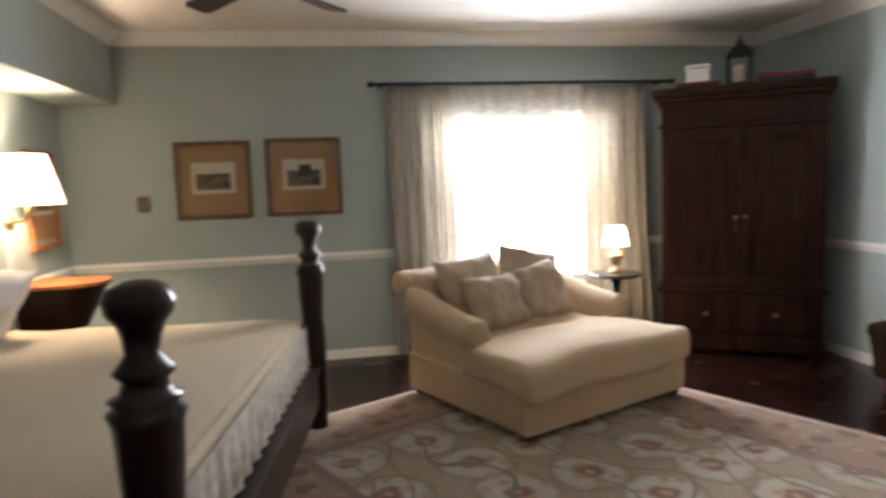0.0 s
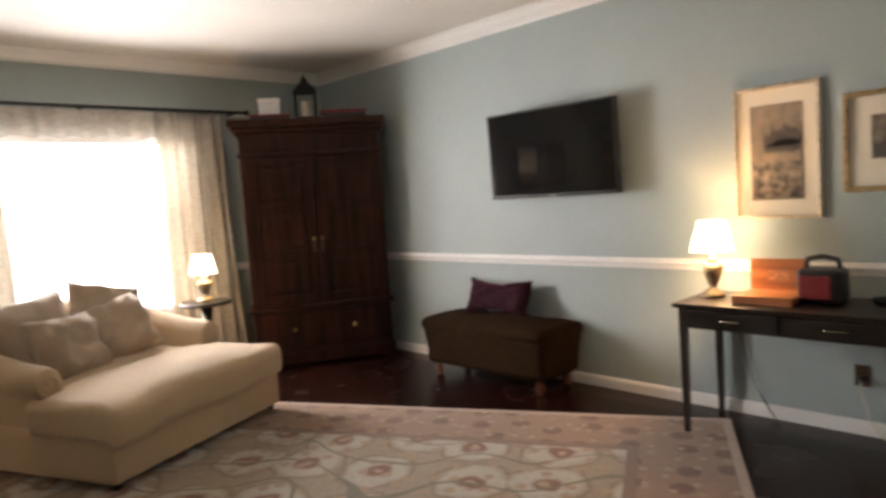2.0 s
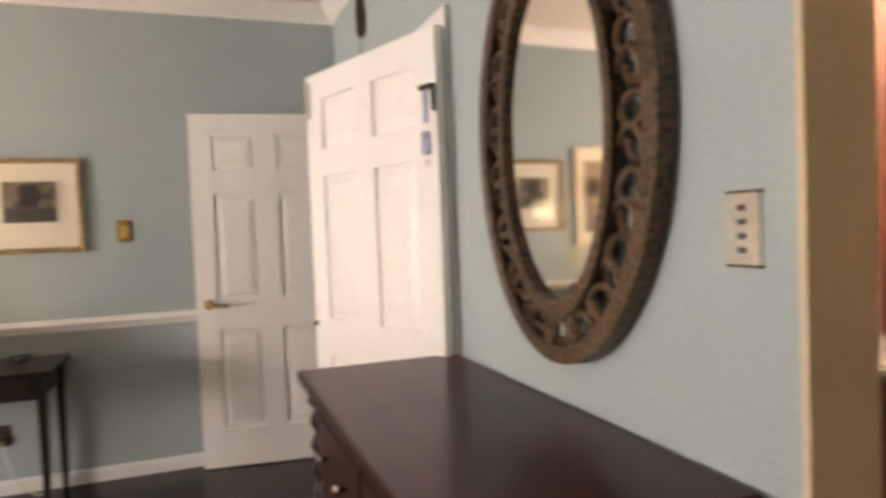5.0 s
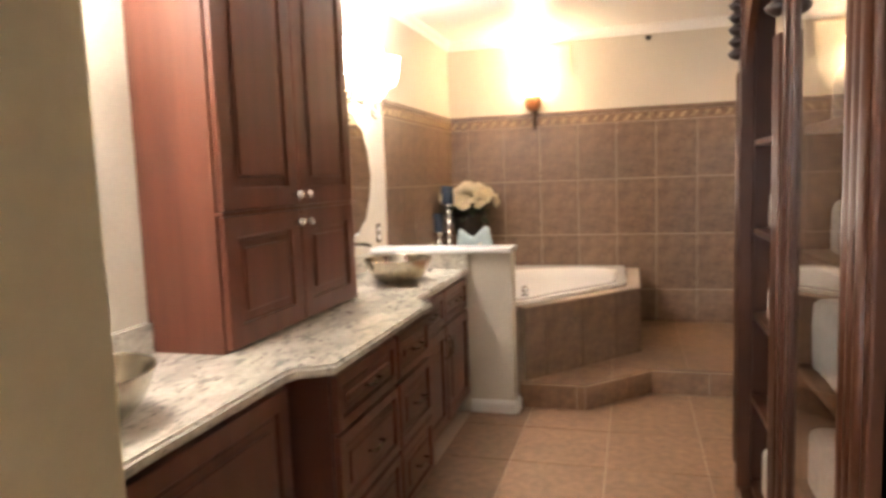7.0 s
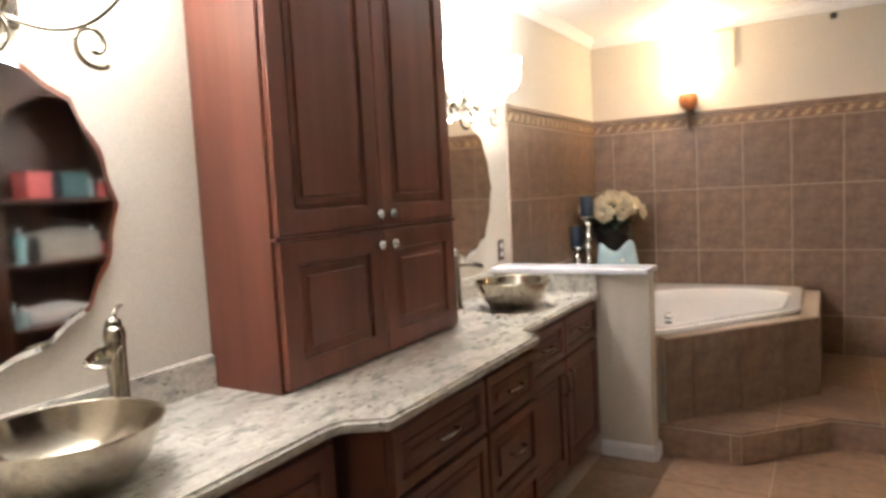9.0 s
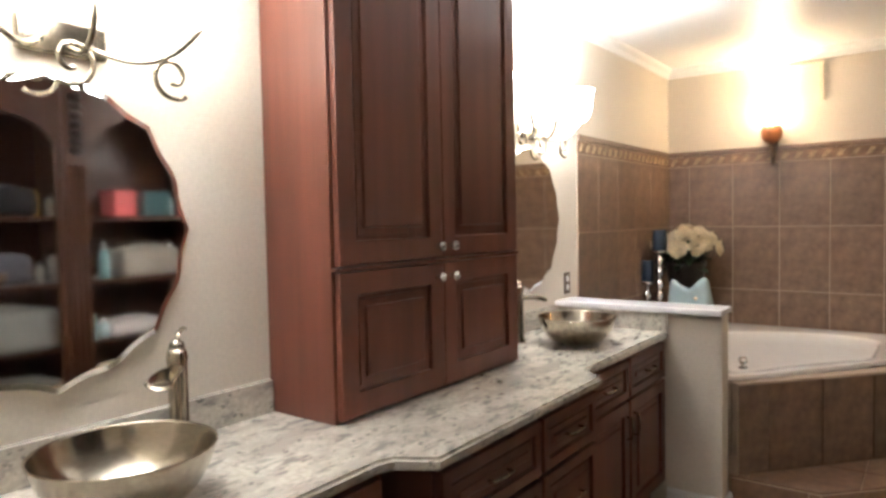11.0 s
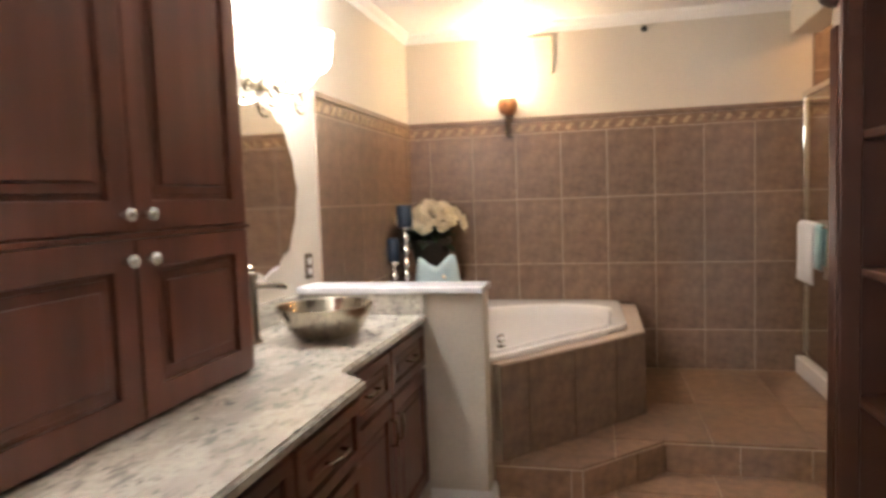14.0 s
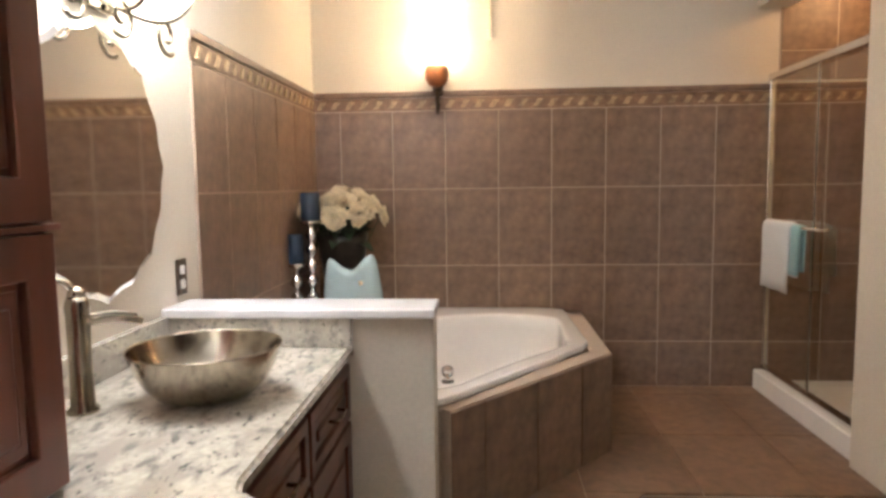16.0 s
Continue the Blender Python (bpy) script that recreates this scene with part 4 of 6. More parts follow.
pillow("large beige back pillow leaning on the chaise", PILLOW, lean(.42, 1.00, .70, 68, 4, 3), .56, .2, 1)
pillow("large beige back pillow leaning on the chaise", PILLOW, lean(.93, 1.00, .72, 68, -5, -14), .54, .2, 2)
pillow("beige throw pillow standing on the chaise seat", PILLOW, lean(.46, .80, .655, 62, 8, -3), .48, .19, 3, .40)
pillow("beige throw pillow tilted on the chaise seat", PILLOW, lean(.90, .86, .67, 64, -18, 12), .44, .18, 4)

# side table and lamp behind the chaise
st = thing("side_table", "small round dark side table behind the chaise", "side table", pose(1.945, 5.13, 0))
part("tabletop", lathe(bmesh.new(), [(.2, .65), (.21, .66), (.21, .67), (.2, .68)], 28), ESPR, st)
part("pedestal", lathe(bmesh.new(), [(.03, .03), (.02, .1), (.035, .3), (.02, .45), (.05, .65)], 16), ESPR, st, "", True)
part("foot", lathe(bmesh.new(), [(.16, 0), (.16, .015), (.03, .035)], 24), ESPR, st)


def table_lamp(label, m, base_h, shade_r0, shade_r1, shade_h, base_mat, shade_mat):
    l = thing("table_lamp", label, "lamp", m)
    k = base_h / .36
    part("base", lathe(bmesh.new(), [(.062, 0), (.062, .018), (.045, .03), (.02, .05), (.016, .07 * k), (.03, .1 * k), (.05, .17 * k), (.058, .21 * k), (.05, .235 * k), (.022, .25 * k), (.03, .26 * k), (.012, .275 * k), (.01, .36 * k)], 24), base_mat, l, "", True)
    for s in (-1, 1):
        b = bmesh.new()
        tube(b, [(s * .05, 0, .17 * k), (s * .078, 0, .2 * k), (s * .075, 0, .235 * k), (s * .04, 0, .24 * k)], .006, 6)
        part("handle", b, base_mat, l, "", True)
    bm = bmesh.new()
    n = 28
    rings = [[bm.verts.new((r * math.cos(2 * math.pi * q / n), r * math.sin(2 * math.pi * q / n), z)) for q in range(n)] for r, z in ((shade_r0, base_h - .02), (shade_r1, base_h - .02 + shade_h))]
    for q in range(n):
        bm.faces.new((rings[0][q], rings[0][(q + 1) % n], rings[1][(q + 1) % n], rings[1][q]))
    s = part("shade", bm, shade_mat, l, "glowing fabric shade", True)
    return l


table_lamp("small brass table lamp glowing beside the curtain", pose(1.945, 5.13, .68), .25, .105, .07, .15, LAMPB, SHADEON)

# ---- bench ----
be = thing("storage_bench", "brown chenille storage bench on turned feet under the television", "bench", pose(3.095, 2.59, 0))
bm = soft_box(0, .45, 0, 1.16, .10, .40, .05, seed=11)
for v in bm.verts:
    f = (v.co.z - .11) / .3
    v.co.x += (v.co.x - .225) * .10 * f * f
    v.co.y += (v.co.y - .58) * .05 * f * f
part("body", bm, CHENILLE, be, "", True)
part("lid", soft_box(-.025, .475, -.03, 1.19, .365, .465, .047, seed=12), CHENILLE, be, "", True)
for x in (.07, .38):
    for y in (.08, 1.08):
        part("foot", lathe(bmesh.new(), [(.018, 0), (.028, .02), (.034, .05), (.022, .075), (.04, .12)], 14, Matrix.Translation((x, y, 0))), CHERRY, be, "", True)
bp_ = pillow("burgundy woven pillow leaning against the wall on the bench", BURG, pose(3.425, 3.24, .605, 0, -66, 0) @ Matrix.Rotation(radians(90), 4, 'Z'), .64, .15, 8, .30, group="")
for v in bp_.data.vertices:
    v.co.y *= 1 - .26 * (1 - min(1, abs(v.co.x) / .31) ** 1.6)

# ---- writing table ----
wt = thing("writing_table", "slim espresso writing table with two drawers and tapered legs", "table", pose(3.045, .517, 0) @ Matrix.Diagonal((.96, .955, 1, 1)))
part("tabletop", boxes((-.01, .53, -.02, 1.15, .712, .737), bevel=.004), ESPR, wt)
part("apron", boxes((.02, .035, .03, 1.10, .60, .712), (.49, .505, .03, 1.10, .60, .712), (.035, .49, .03, .045, .60, .712), (.035, .49, 1.085, 1.10, .60, .712)), ESPR, wt)
for x in (.01, .475):
    for y in (.01, 1.08):
        bm = bmesh.new()
        cyl(bm, (x + .02, y + .02, 0.0), (x + .02, y + .02, .712), .019, .031, 4)
        bmesh.ops.rotate(bm, verts=bm.verts, cent=(x + .02, y + .02, 0), matrix=Matrix.Rotation(radians(45), 3, 'Z'))
        part("leg", bm, ESPR, wt)
for y0, y1 in ((.06, .55), (.58, 1.07)):
    d = part("drawer", boxes((.008, .02, y0, y1, .615, .70), bevel=.002), ESPR, wt)
    b = bmesh.new()
    ym = (y0 + y1) / 2
    tube(b, [(.01, ym - .06, .66), (-.014, ym - .055, .658), (-.016, ym, .656), (-.014, ym + .055, .658), (.01, ym + .06, .66)], .005, 6)
    part("handle", b, NICKEL, d, "nickel bar handle", True)
table_lamp("brass urn table lamp glowing on the writing table", pose(3.33, 1.51, .737), .285, .115, .07, .165, LAMPB, SHADEON)
lc = thing("lamp_cord", "thin dark lamp cord hanging behind the writing table", "cord")
bm = bmesh.new()
tube(bm, [(3.555, 1.47, .72), (3.558, 1.46, .55), (3.556, 1.43, .35), (3.55, 1.37, .17), (3.535, 1.29, .05), (3.50, 1.24, .006), (3.44, 1.21, .006)], .004, 6)
part("cable", bm, BLACKP, lc, "", True)
t = thing("wooden_box", "open orange cedar box propped on the writing table", "box", pose(3.30, 1.18, .737))
part("tray", boxes((-.16, .12, -.15, .15, 0, .045), bevel=.004), CEDAR, t)
part("lid", boxes((.10, .12, -.15, .15, .045, .215), bevel=.004), CEDAR, t)
part("label_plate", boxes((.094, .099, -.05, .05, .10, .15)), mat("faded_label", (.5, .22, .09), .6, grain=.2), t, "faded stamped label")
t = thing("radio", "small red and black radio with a dark handle", "radio", pose(3.34, .945, .737))
part("body", boxes((-.09, .09, -.10, .10, .01, .18), bevel=.02), BLACKP, t)
part("front", boxes((-.099, -.085, -.06, .085, .03, .15), bevel=.006), REDP, t, "red front")
b = bmesh.new()
tube(b, [(0, -.08, .175), (0, -.07, .225), (0, 0, .24), (0, .07, .225), (0, .08, .175)], .014, 8)
part("handle", b, BLACKP, t, "", True)
t = thing("glass_dish", "small clear glass dish on the writing table", "dish", pose(3.34, .68, .737))
part("bowl", lathe(bmesh.new(), [(.03, 0), (.035, .006), (.055, .04), (.05, .04), (.03, .012), (.001, .01)], 20), CRYSTAL, t, "", True)

# ---- dresser and oval mirror ----
ds = thing("dresser", "dark red mahogany dresser with carved corner columns", "dresser", pose(0.27, -1.03, 0))
L, D, H = 1.373, .54, .899
part("top", boxes((0, L, 0, D + .02, H - .035, H), bevel=.008), DRESSW, ds, "polished red-brown top")
part("body", boxes((.04, L - .04, .01, D - .04, .08, H - .035), bevel=.004), MAHOG, ds)
part("moulding", boxes((.02, L - .02, .005, D - .005, H - .07, H - .035), bevel=.012), MAHOG, ds)
part("plinth", boxes((.02, L - .02, .0, D - .01, 0, .09), bevel=.008), MAHOG, ds)
for x in (.05, L - .05):
    prof = [(.045, .09), (.045, .13), (.03, .15)]
    for k in range(8):
        z = .16 + k * .078
        prof += [(.028, z), (.043, z + .03), (.036, z + .055), (.026, z + .07)]
    prof += [(.045, .80), (.045, .825)]
    part("column", lathe(bmesh.new(), prof, 16, Matrix.Translation((x, D - .05, 0))), MAHOG, ds, "carved column", True)
for c in range(2):
    for r in range(3):
        x0, x1 = (.11, L / 2 - .012) if c == 0 else (L / 2 + .012, L - .11)
        z0 = .12 + r * .228
        d = part("drawer", boxes((x0, x1, D - .045, D - .022, z0, z0 + .213), bevel=.006), MAHOG, ds)
        for q in (.28, .72):
            b = bmesh.new()
            xx = x0 + (x1 - x0) * q
            lathe(b, [(.008, 0), (.007, .012), (.017, .02), (.013, .03), (.002, .034)], 12, Matrix.Translation((xx, D - .022, z0 + .11)) @ Matrix.Rotation(radians(-90), 4, 'X'))
            part("knob", b, CHROME, d, "silver knob", True)

MC = Vector((.862, MIRY + .002, 1.575))
om = thing("oval_mirror", "large oval mirror in a wide pierced dark bronze frame", "mirror", Matrix.Translation(MC))


def oval_band(bm, a0, b0, a1, b1, y0, y1, n=96):
    vs = []
    for k in range(n):
        q = 2 * math.pi * k / n
        c, s = math.cos(q), math.sin(q)
        vs.append([bm.verts.new(p) for p in ((a0 * c, y0, b0 * s), (a0 * c, y1, b0 * s), (a1 * c, y1, b1 * s), (a1 * c, y0, b1 * s))])
    for k in range(n):
        A, B = vs[k], vs[(k + 1) % n]
        for i in range(4):
            bm.faces.new((A[i], A[(i + 1) % 4], B[(i + 1) % 4], B[i]))
    bmesh.ops.recalc_face_normals(bm, faces=bm.faces)
    return bm


bm = bmesh.new()
n = 72
cv = [bm.verts.new((-.004 + .246 * math.cos(2 * math.pi * k / n), .03, .425 * math.sin(2 * math.pi * k / n))) for k in range(n)]
bm.faces.new(cv[::-1])
part("mirror_glass", bm, MIRROR, om).rotation_euler.z = radians(2.1)
bm = bmesh.new()
oval_band(bm, .238, .418, .266, .456, .012, .055)
part("inner_rim", bm, BRONZE, om)
bm = bmesh.new()
oval_band(bm, .358, .525, .404, .564, .0, .05)
part("outer_rim", bm, BRONZE, om)
for k in range(40):
    q = 2 * math.pi * k / 40
    cx, cz = .312 * math.cos(q), .490 * math.sin(q)
    rx = math.atan2(math.sin(q) / .495, math.cos(q) / .318)
    b = bmesh.new()
    pts = []
    for j in range(14):
        w = j / 13
        ang = rx + (2 * math.pi * 1.1) * w + (math.pi if k % 2 else 0)
        r = .043 * (1 - .45 * w)
        pts.append((cx + r * math.cos(ang), .030 + .008 * math.sin(w * 6), cz + r * math.sin(ang)))
    tube(b, pts, .010, 6)
    part("scroll", b, BRONZE, om, "", True)
PEWTER = mat("pale_pewter", (0.50, 0.45, 0.36), 0.5, metal=0.3, grain=0.1, scale=60, blot=0.08)
ou = thing("switch_plate", "pale pewter triple switch plate with dark edges", "switch", Matrix.Translation((.309, MIRY + .001, 1.329)))
part("plate", boxes((-.036, .036, 0, .006, -.06, .06), bevel=.003), PEWTER, ou)
part("edge", boxes((-.038, .038, 0, .004, .058, .064), (-.038, .038, 0, .004, -.064, -.058)), BRONZE, ou)
for z in (-.035, -.012, .012, .035):
    part("toggle", boxes((-.006, .006, .006, .012, z - .005, z + .005), bevel=.001), GREYT, ou)

# ---- bed ----
BX, BY0, BY1, BHX = 0.0, -2.46, 0.0, -2.05
BED = pose(-.505, 4.04, 0, 0, 0, -7.2)   # the foot end with its two posts stands slightly askew
bd = thing("bed", "dark four-poster bed with a cream coverlet", "bed", BED)


def bedpost(y):
    p = [(.05, 0), (.05, .12), (.058, .14), (.058, .62), (.052, .66), (.06, .80), (.066, .93), (.075, .96), (.06, .975), (.07, .99), (.05, 1.0), (.042, 1.03), (.058, 1.05), (.045, 1.07), (.033, 1.09), (.036, 1.13), (.045, 1.16), (.062, 1.185), (.066, 1.215), (.055, 1.243), (.03, 1.256), (.005, 1.26)]
    return lathe(bmesh.new(), [(r * 1.22, z * 1.02) for r, z in p], 24, Matrix.Translation((BX, y, 0)))


for y in (BY0, BY1):
    part("post", bedpost(y), POSTW, bd, "dark turned post with a ball finial", True)
part("footboard", boxes((BX - .025, BX + .025, BY0 + .05, BY1 - .05, .16, .36), (BX - .04, BX + .04, BY0 + .05, BY1 - .05, .36, .40), bevel=.008), POSTW, bd)
for y in (BY0, BY1):
    part("side_rail", boxes((BHX + .05, BX, y - .02, y + .02, .18, .36), bevel=.005), POSTW, bd)
part("headboard", boxes((BHX + .01, BHX + .06, BY0 - .03, BY1 + .03, .0, 1.25), bevel=.01), POSTW, bd)
mt = part("coverlet", soft_box(BHX + .08, BX - .05, BY0 + .03, BY1 - .03, .33, .70, .07, seed=21), SPREAD, smooth=True)
mtt = thing("mattress", "thick mattress under a cream quilted coverlet", "mattress", BED)
mt.parent = mtt
bm = bmesh.new()
tube(bm, [(BX - .062, BY0 + .10 + (BY1 - BY0 - .2) * k / 24, .694 + .004 * math.sin(k * 1.7)) for k in range(25)], .007, 6)
part("seam_piping", bm, SPREAD, mtt, "corded seam along the foot", True)
sk = thing("bed_cover_drop", "striped pale coverlet edge hanging at the bed's foot", "coverlet", BED)
bm = bmesh.new()
vs = []
for j in range(8):
    w = j / 7
    vs.append([bm.verts.new((BX - .03 + .012 * math.sin(i * .9) * w, BY0 + .06 + (BY1 - BY0 - .12) * i / 120, .66 - .24 * w)) for i in range(121)])
for j in range(7):
    for i in range(120):
        bm.faces.new((vs[j][i], vs[j][i + 1], vs[j + 1][i + 1], vs[j + 1][i]))
part("cloth", bm, SKIRT, sk, "", True)
bm = bmesh.new()
tube(bm, [(BX - .026 + .012 * math.sin(i * .9), BY0 + .06 + (BY1 - BY0 - .12) * i / 120, .418) for i in range(121)], .006, 6)
part("hem", bm, SKIRT, sk, "rolled hem", True)
pillow("grey-white bed pillow with dark piping at the headboard", GREYP, BED @ pose(-1.68, -.48, .88, 0, -52, 0) @ Matrix.Rotation(radians(90), 4, 'Z'), .72, .2, 31, .5, name="bed_pillow", group="pillows on the bed")
pillow("grey-white bed pillow with dark piping at the headboard", GREYP, BED @ pose(-1.68, -1.85, .88, 0, -52, 0) @ Matrix.Rotation(radians(90), 4, 'Z'), .72, .2, 33, .5, name="bed_pillow", group="pillows on the bed")
ns_ = thing("nightstand", "dark bow-front nightstand with an orange wooden top", "nightstand", pose(-2.09, 4.76, 0))
half = [(.24 * math.cos(radians(a)), .24 * math.sin(radians(a))) for a in range(-90, 91, 15)]
part("tabletop", prism(bmesh.new(), [(-.30, -.24)] + half + [(-.30, .24)], .885, .91), CEDAR, ns_, "orange-brown top")
bm = prism(bmesh.new(), [(-.30, -.22)] + [(x * .92, y * .92) for x, y in half] + [(-.30, .22)], .60, .885)
for v in bm.verts:
    if v.co.z < .7:
        v.co.x, v.co.y = -.3 + (v.co.x + .3) * .72, v.co.y * .55
part("body", bm, POSTW, ns_)
part("stand", boxes((-.30, -.10, -.10, .10, 0, .60), bevel=.01), POSTW, ns_)
wl = thing("wall_lamp", "brass swing-arm wall lamp with a glowing white shade", "lamp", pose(0, 0, 0))
bm = bmesh.new()
cyl(bm, (NWX, 4.64, 1.32), (NWX + .02, 4.64, 1.32), .05)
part("wall_plate", bm, BRASS, wl, "", True)
bm = bmesh.new()
tube(bm, [(NWX + .02, 4.64, 1.32), (NWX + .12, 4.60, 1.33), (-2.24, 4.50, 1.34), (-2.22, 4.50, 1.36), (-2.22, 4.50, 1.50)], .009, 8)
part("arm", bm, BRASS, wl, "", True)
bm = bmesh.new()
rings = [[bm.verts.new((-2.22 + r * math.cos(2 * math.pi * q / 28), 4.50 + r * math.sin(2 * math.pi * q / 28), z)) for q in range(28)] for r, z in ((.21, 1.43), (.125, 1.74))]
for q in range(28):
    bm.faces.new((rings[0][q], rings[0][(q + 1) % 28], rings[1][(q + 1) % 28], rings[1][q]))
part("shade", bm, SHADEBED, wl, "white pleated shade", True)

# ---- ceiling fan ----
cf = thing("ceiling_fan", "dark bladed ceiling fan at rest", "ceiling fan", pose(-.62, 3.25, CEILZ - 2.76))
part("downrod", cyl(bmesh.new(), (0, 0, 2.52), (0, 0, 2.76), .014), IRON, cf)
part("canopy", lathe(bmesh.new(), [(.03, 2.69), (.07, 2.72), (.075, 2.76)], 20), IRON, cf, "", True)
part("motor", lathe(bmesh.new(), [(.03, 2.40), (.09, 2.42), (.11, 2.46), (.10, 2.52), (.05, 2.54)], 24), IRON, cf, "", True)
for k in range(5):
    q = radians(56 + 72 * k)
    b = prism(bmesh.new(), [(.20, -.05), (.60, -.07), (.64, -.05), (.64, .05), (.60, .07), (.20, .05)], -.004, .004)
    bmesh.ops.transform(b, matrix=Matrix.Translation((0, 0, 2.465)) @ Matrix.Rotation(q, 4, 'Z') @ Matrix.Rotation(radians(11), 4, 'X'), verts=b.verts)
    bl = part("blade", b, POSTW, cf)
    b = boxes((.09, .24, -.014, .014, -.006, .0), bevel=.001)
    bmesh.ops.transform(b, matrix=Matrix.Translation((0, 0, 2.458)) @ Matrix.Rotation(q, 4, 'Z'), verts=b.verts)
    part("blade_iron", b, IRON, bl)

# ---- the bathroom's shell ----
VX, BY, BCZ, SWX = 1.50, -6.60, 2.55, -1.05
VX2 = 1.475
STEP = .157
wall("wall_vanity", "beige painted wall behind the vanity", BEIGE, [(VX, VX + .1, BY - .1, -3.4, 0, BCZ), (VX2, VX + .1, -3.4, -1.148, 0, BCZ)])
wall("wall_back", "beige painted wall above brown tiles by the tub", BEIGE, [(-2.2, VX - .002, BY - .12, BY, 0, BCZ)])
wall("wall_bath_west", "beige painted wall beside the shower", BEIGE,
     [(SWX - .12, SWX, -5.47, -5.02, 0, BCZ), (SWX - .12, SWX, -4.2, -1.148, 0, BCZ), (SWX - .12, SWX, -5.02, -4.2, 2.05, BCZ), (-1.22, SWX, BY + .002, -5.472, 2.33, BCZ - .002)])
wall("wall_bath_north", "beige side of the bedroom wall", BEIGE, [(0.207, VX - .002, -1.184, -1.148, 0, BCZ), (SWX, -0.672, -1.184, -1.148, 0, BCZ), (-.672, .207, -1.184, -1.148, 2.063, BCZ)])
wall("wall_shower", "shower enclosure wall", BEIGE, [(-2.2, -2.1, BY + .002, -5.37, 0, BCZ), (-2.098, SWX - .122, -5.47, -5.37, 0, BCZ)])
wall("wall_closet", "plain wall behind the closet door", BEIGE, [(-1.6, -1.5, -5.4, -4.0, 0, BCZ)])
tagged(part("ceiling_bath", boxes((-2.2, VX + .1, BY - .12, -1.148, BCZ, BCZ + .1)), WHITE), "white painted bathroom ceiling", "ceiling", kind="structure")
fl = thing("floor_bath", "brown ceramic tile bathroom floor", "floor", kind="structure")
part("screed", boxes((-2.2, VX, BY, -1.148, -.1, -.006)), GROUT, fl)
moulding("trim_bath_crown", "white cornice round the bathroom ceiling", WHITE, [(0.001, 0), (.01, 0), (.02, .03), (.045, .055), (.05, .07), (.001, .07)], [
    ((SWX, BY), (VX, BY), (0, 1), BCZ - .07), ((VX, BY), (VX, -3.4), (-1, 0), BCZ - .07), ((VX2, -3.4), (VX2, -1.19), (-1, 0), BCZ - .07), ((SWX, -5.47), (SWX, -1.19), (1, 0), BCZ - .07)], "trim")
moulding("baseboard_bath", "white baseboard by the shower and pony wall", WHITE, BASE, [
    ((SWX, -5.19), (SWX, -5.02), (1, 0), 0), ((.633, -4.683), (.90, -4.683), (0, 1), 0), ((.633, -4.80), (.633, -4.683), (-1, 0), 0)], "baseboard")

# raised step round the tub
stp = thing("step_platform", "raised brown tiled step in front of the tub and shower", "step", kind="structure")
STEPP = [(.632, -4.80), (.24, -4.80), (-.137, -5.186), (SWX + .002, -5.186), (SWX + .002, -5.472), (-1.20, -5.472), (-1.20, BY + .002), (.632, BY + .002)]
part("core", prism(bmesh.new(), STEPP, -.004, STEP - .006), GROUT, stp)

# tub deck
tub = thing("corner_tub", "white corner bathtub set in a brown tiled deck", "bathtub", pose(0, 0, 0))
DECK = [(.632, -4.815), (.60, -4.815), (-.075, -5.60), (-.075, BY + .014), (VX - .014, BY + .014), (VX - .014, -4.815)]
RIM = [(.66, -4.845), (.615, -4.86), (.01, -5.66), (.03, BY + .03), (VX - .03, BY + .03), (VX - .03, -4.845)]


def inset_basin(outer, cx, cy, z_rim, depth, sx, sy, rotate):
    """A rim plate with a smooth oval basin sunk in it."""
    bm = bmesh.new()
    n = 48
    outer = [Vector((x, y, 0)) for x, y in outer]

    def edge_point(a):
        d = Vector((math.cos(a), math.sin(a), 0))
        best = 9
        for p, q in zip(outer, outer[1:] + outer[:1]):
            e = q - p
            den = d.x * e.y - d.y * e.x
            if abs(den) < 1e-9:
                continue
            w = p - Vector((cx, cy, 0))
            t, u = (w.x * e.y - w.y * e.x) / den, (w.x * d.y - w.y * d.x) / den
            if t > 0 and -1e-6 <= u <= 1 + 1e-6:
                best = min(best, t)
        return Vector((cx, cy, 0)) + d * best

    rings = []
    for lvl in range(17):
        ring = []
        for k in range(n):
            a = 2 * math.pi * k / n
            ca, sa = math.cos(a - rotate), math.sin(a - rotate)
            r = 1 / math.sqrt((ca / sx) ** 2 + (sa / sy) ** 2)
            ep = edge_point(a)
            r = min(r, (ep - Vector((cx, cy, 0))).length - .10)
            if lvl == 0:
                co = Vector((ep.x, ep.y, z_rim - .022))
            elif lvl in (1, 2, 3):
                inw = (ep - Vector((cx, cy, 0))).normalized() * (0, .0, .003, .012)[lvl]
                co = Vector((ep.x - inw.x, ep.y - inw.y, z_rim - (0, .005, .001, 0)[lvl]))
            elif lvl < 7:
                ro, dz = ((.032, 0), (.010, .002), (.0, .014))[lvl - 4]
                co = Vector((cx + (r + ro) * math.cos(a), cy + (r + ro) * math.sin(a), z_rim - dz))
            else:
                w = (lvl - 6) / 10
                s = 1 - .42 * w ** 2.2
                co = Vector((cx + r * s * math.cos(a), cy + r * s * math.sin(a), z_rim - .014 - depth * math.sin(w * math.pi / 2)))
            ring.append(bm.verts.new(co))
        rings.append(ring)
    for a, b in zip(rings, rings[1:]):
        for k in range(n):
            bm.faces.new((a[k], a[(k + 1) % n], b[(k + 1) % n], b[k]))
    bm.faces.new(rings[-1])
    bmesh.ops.recalc_face_normals(bm, faces=bm.faces)
    return bm


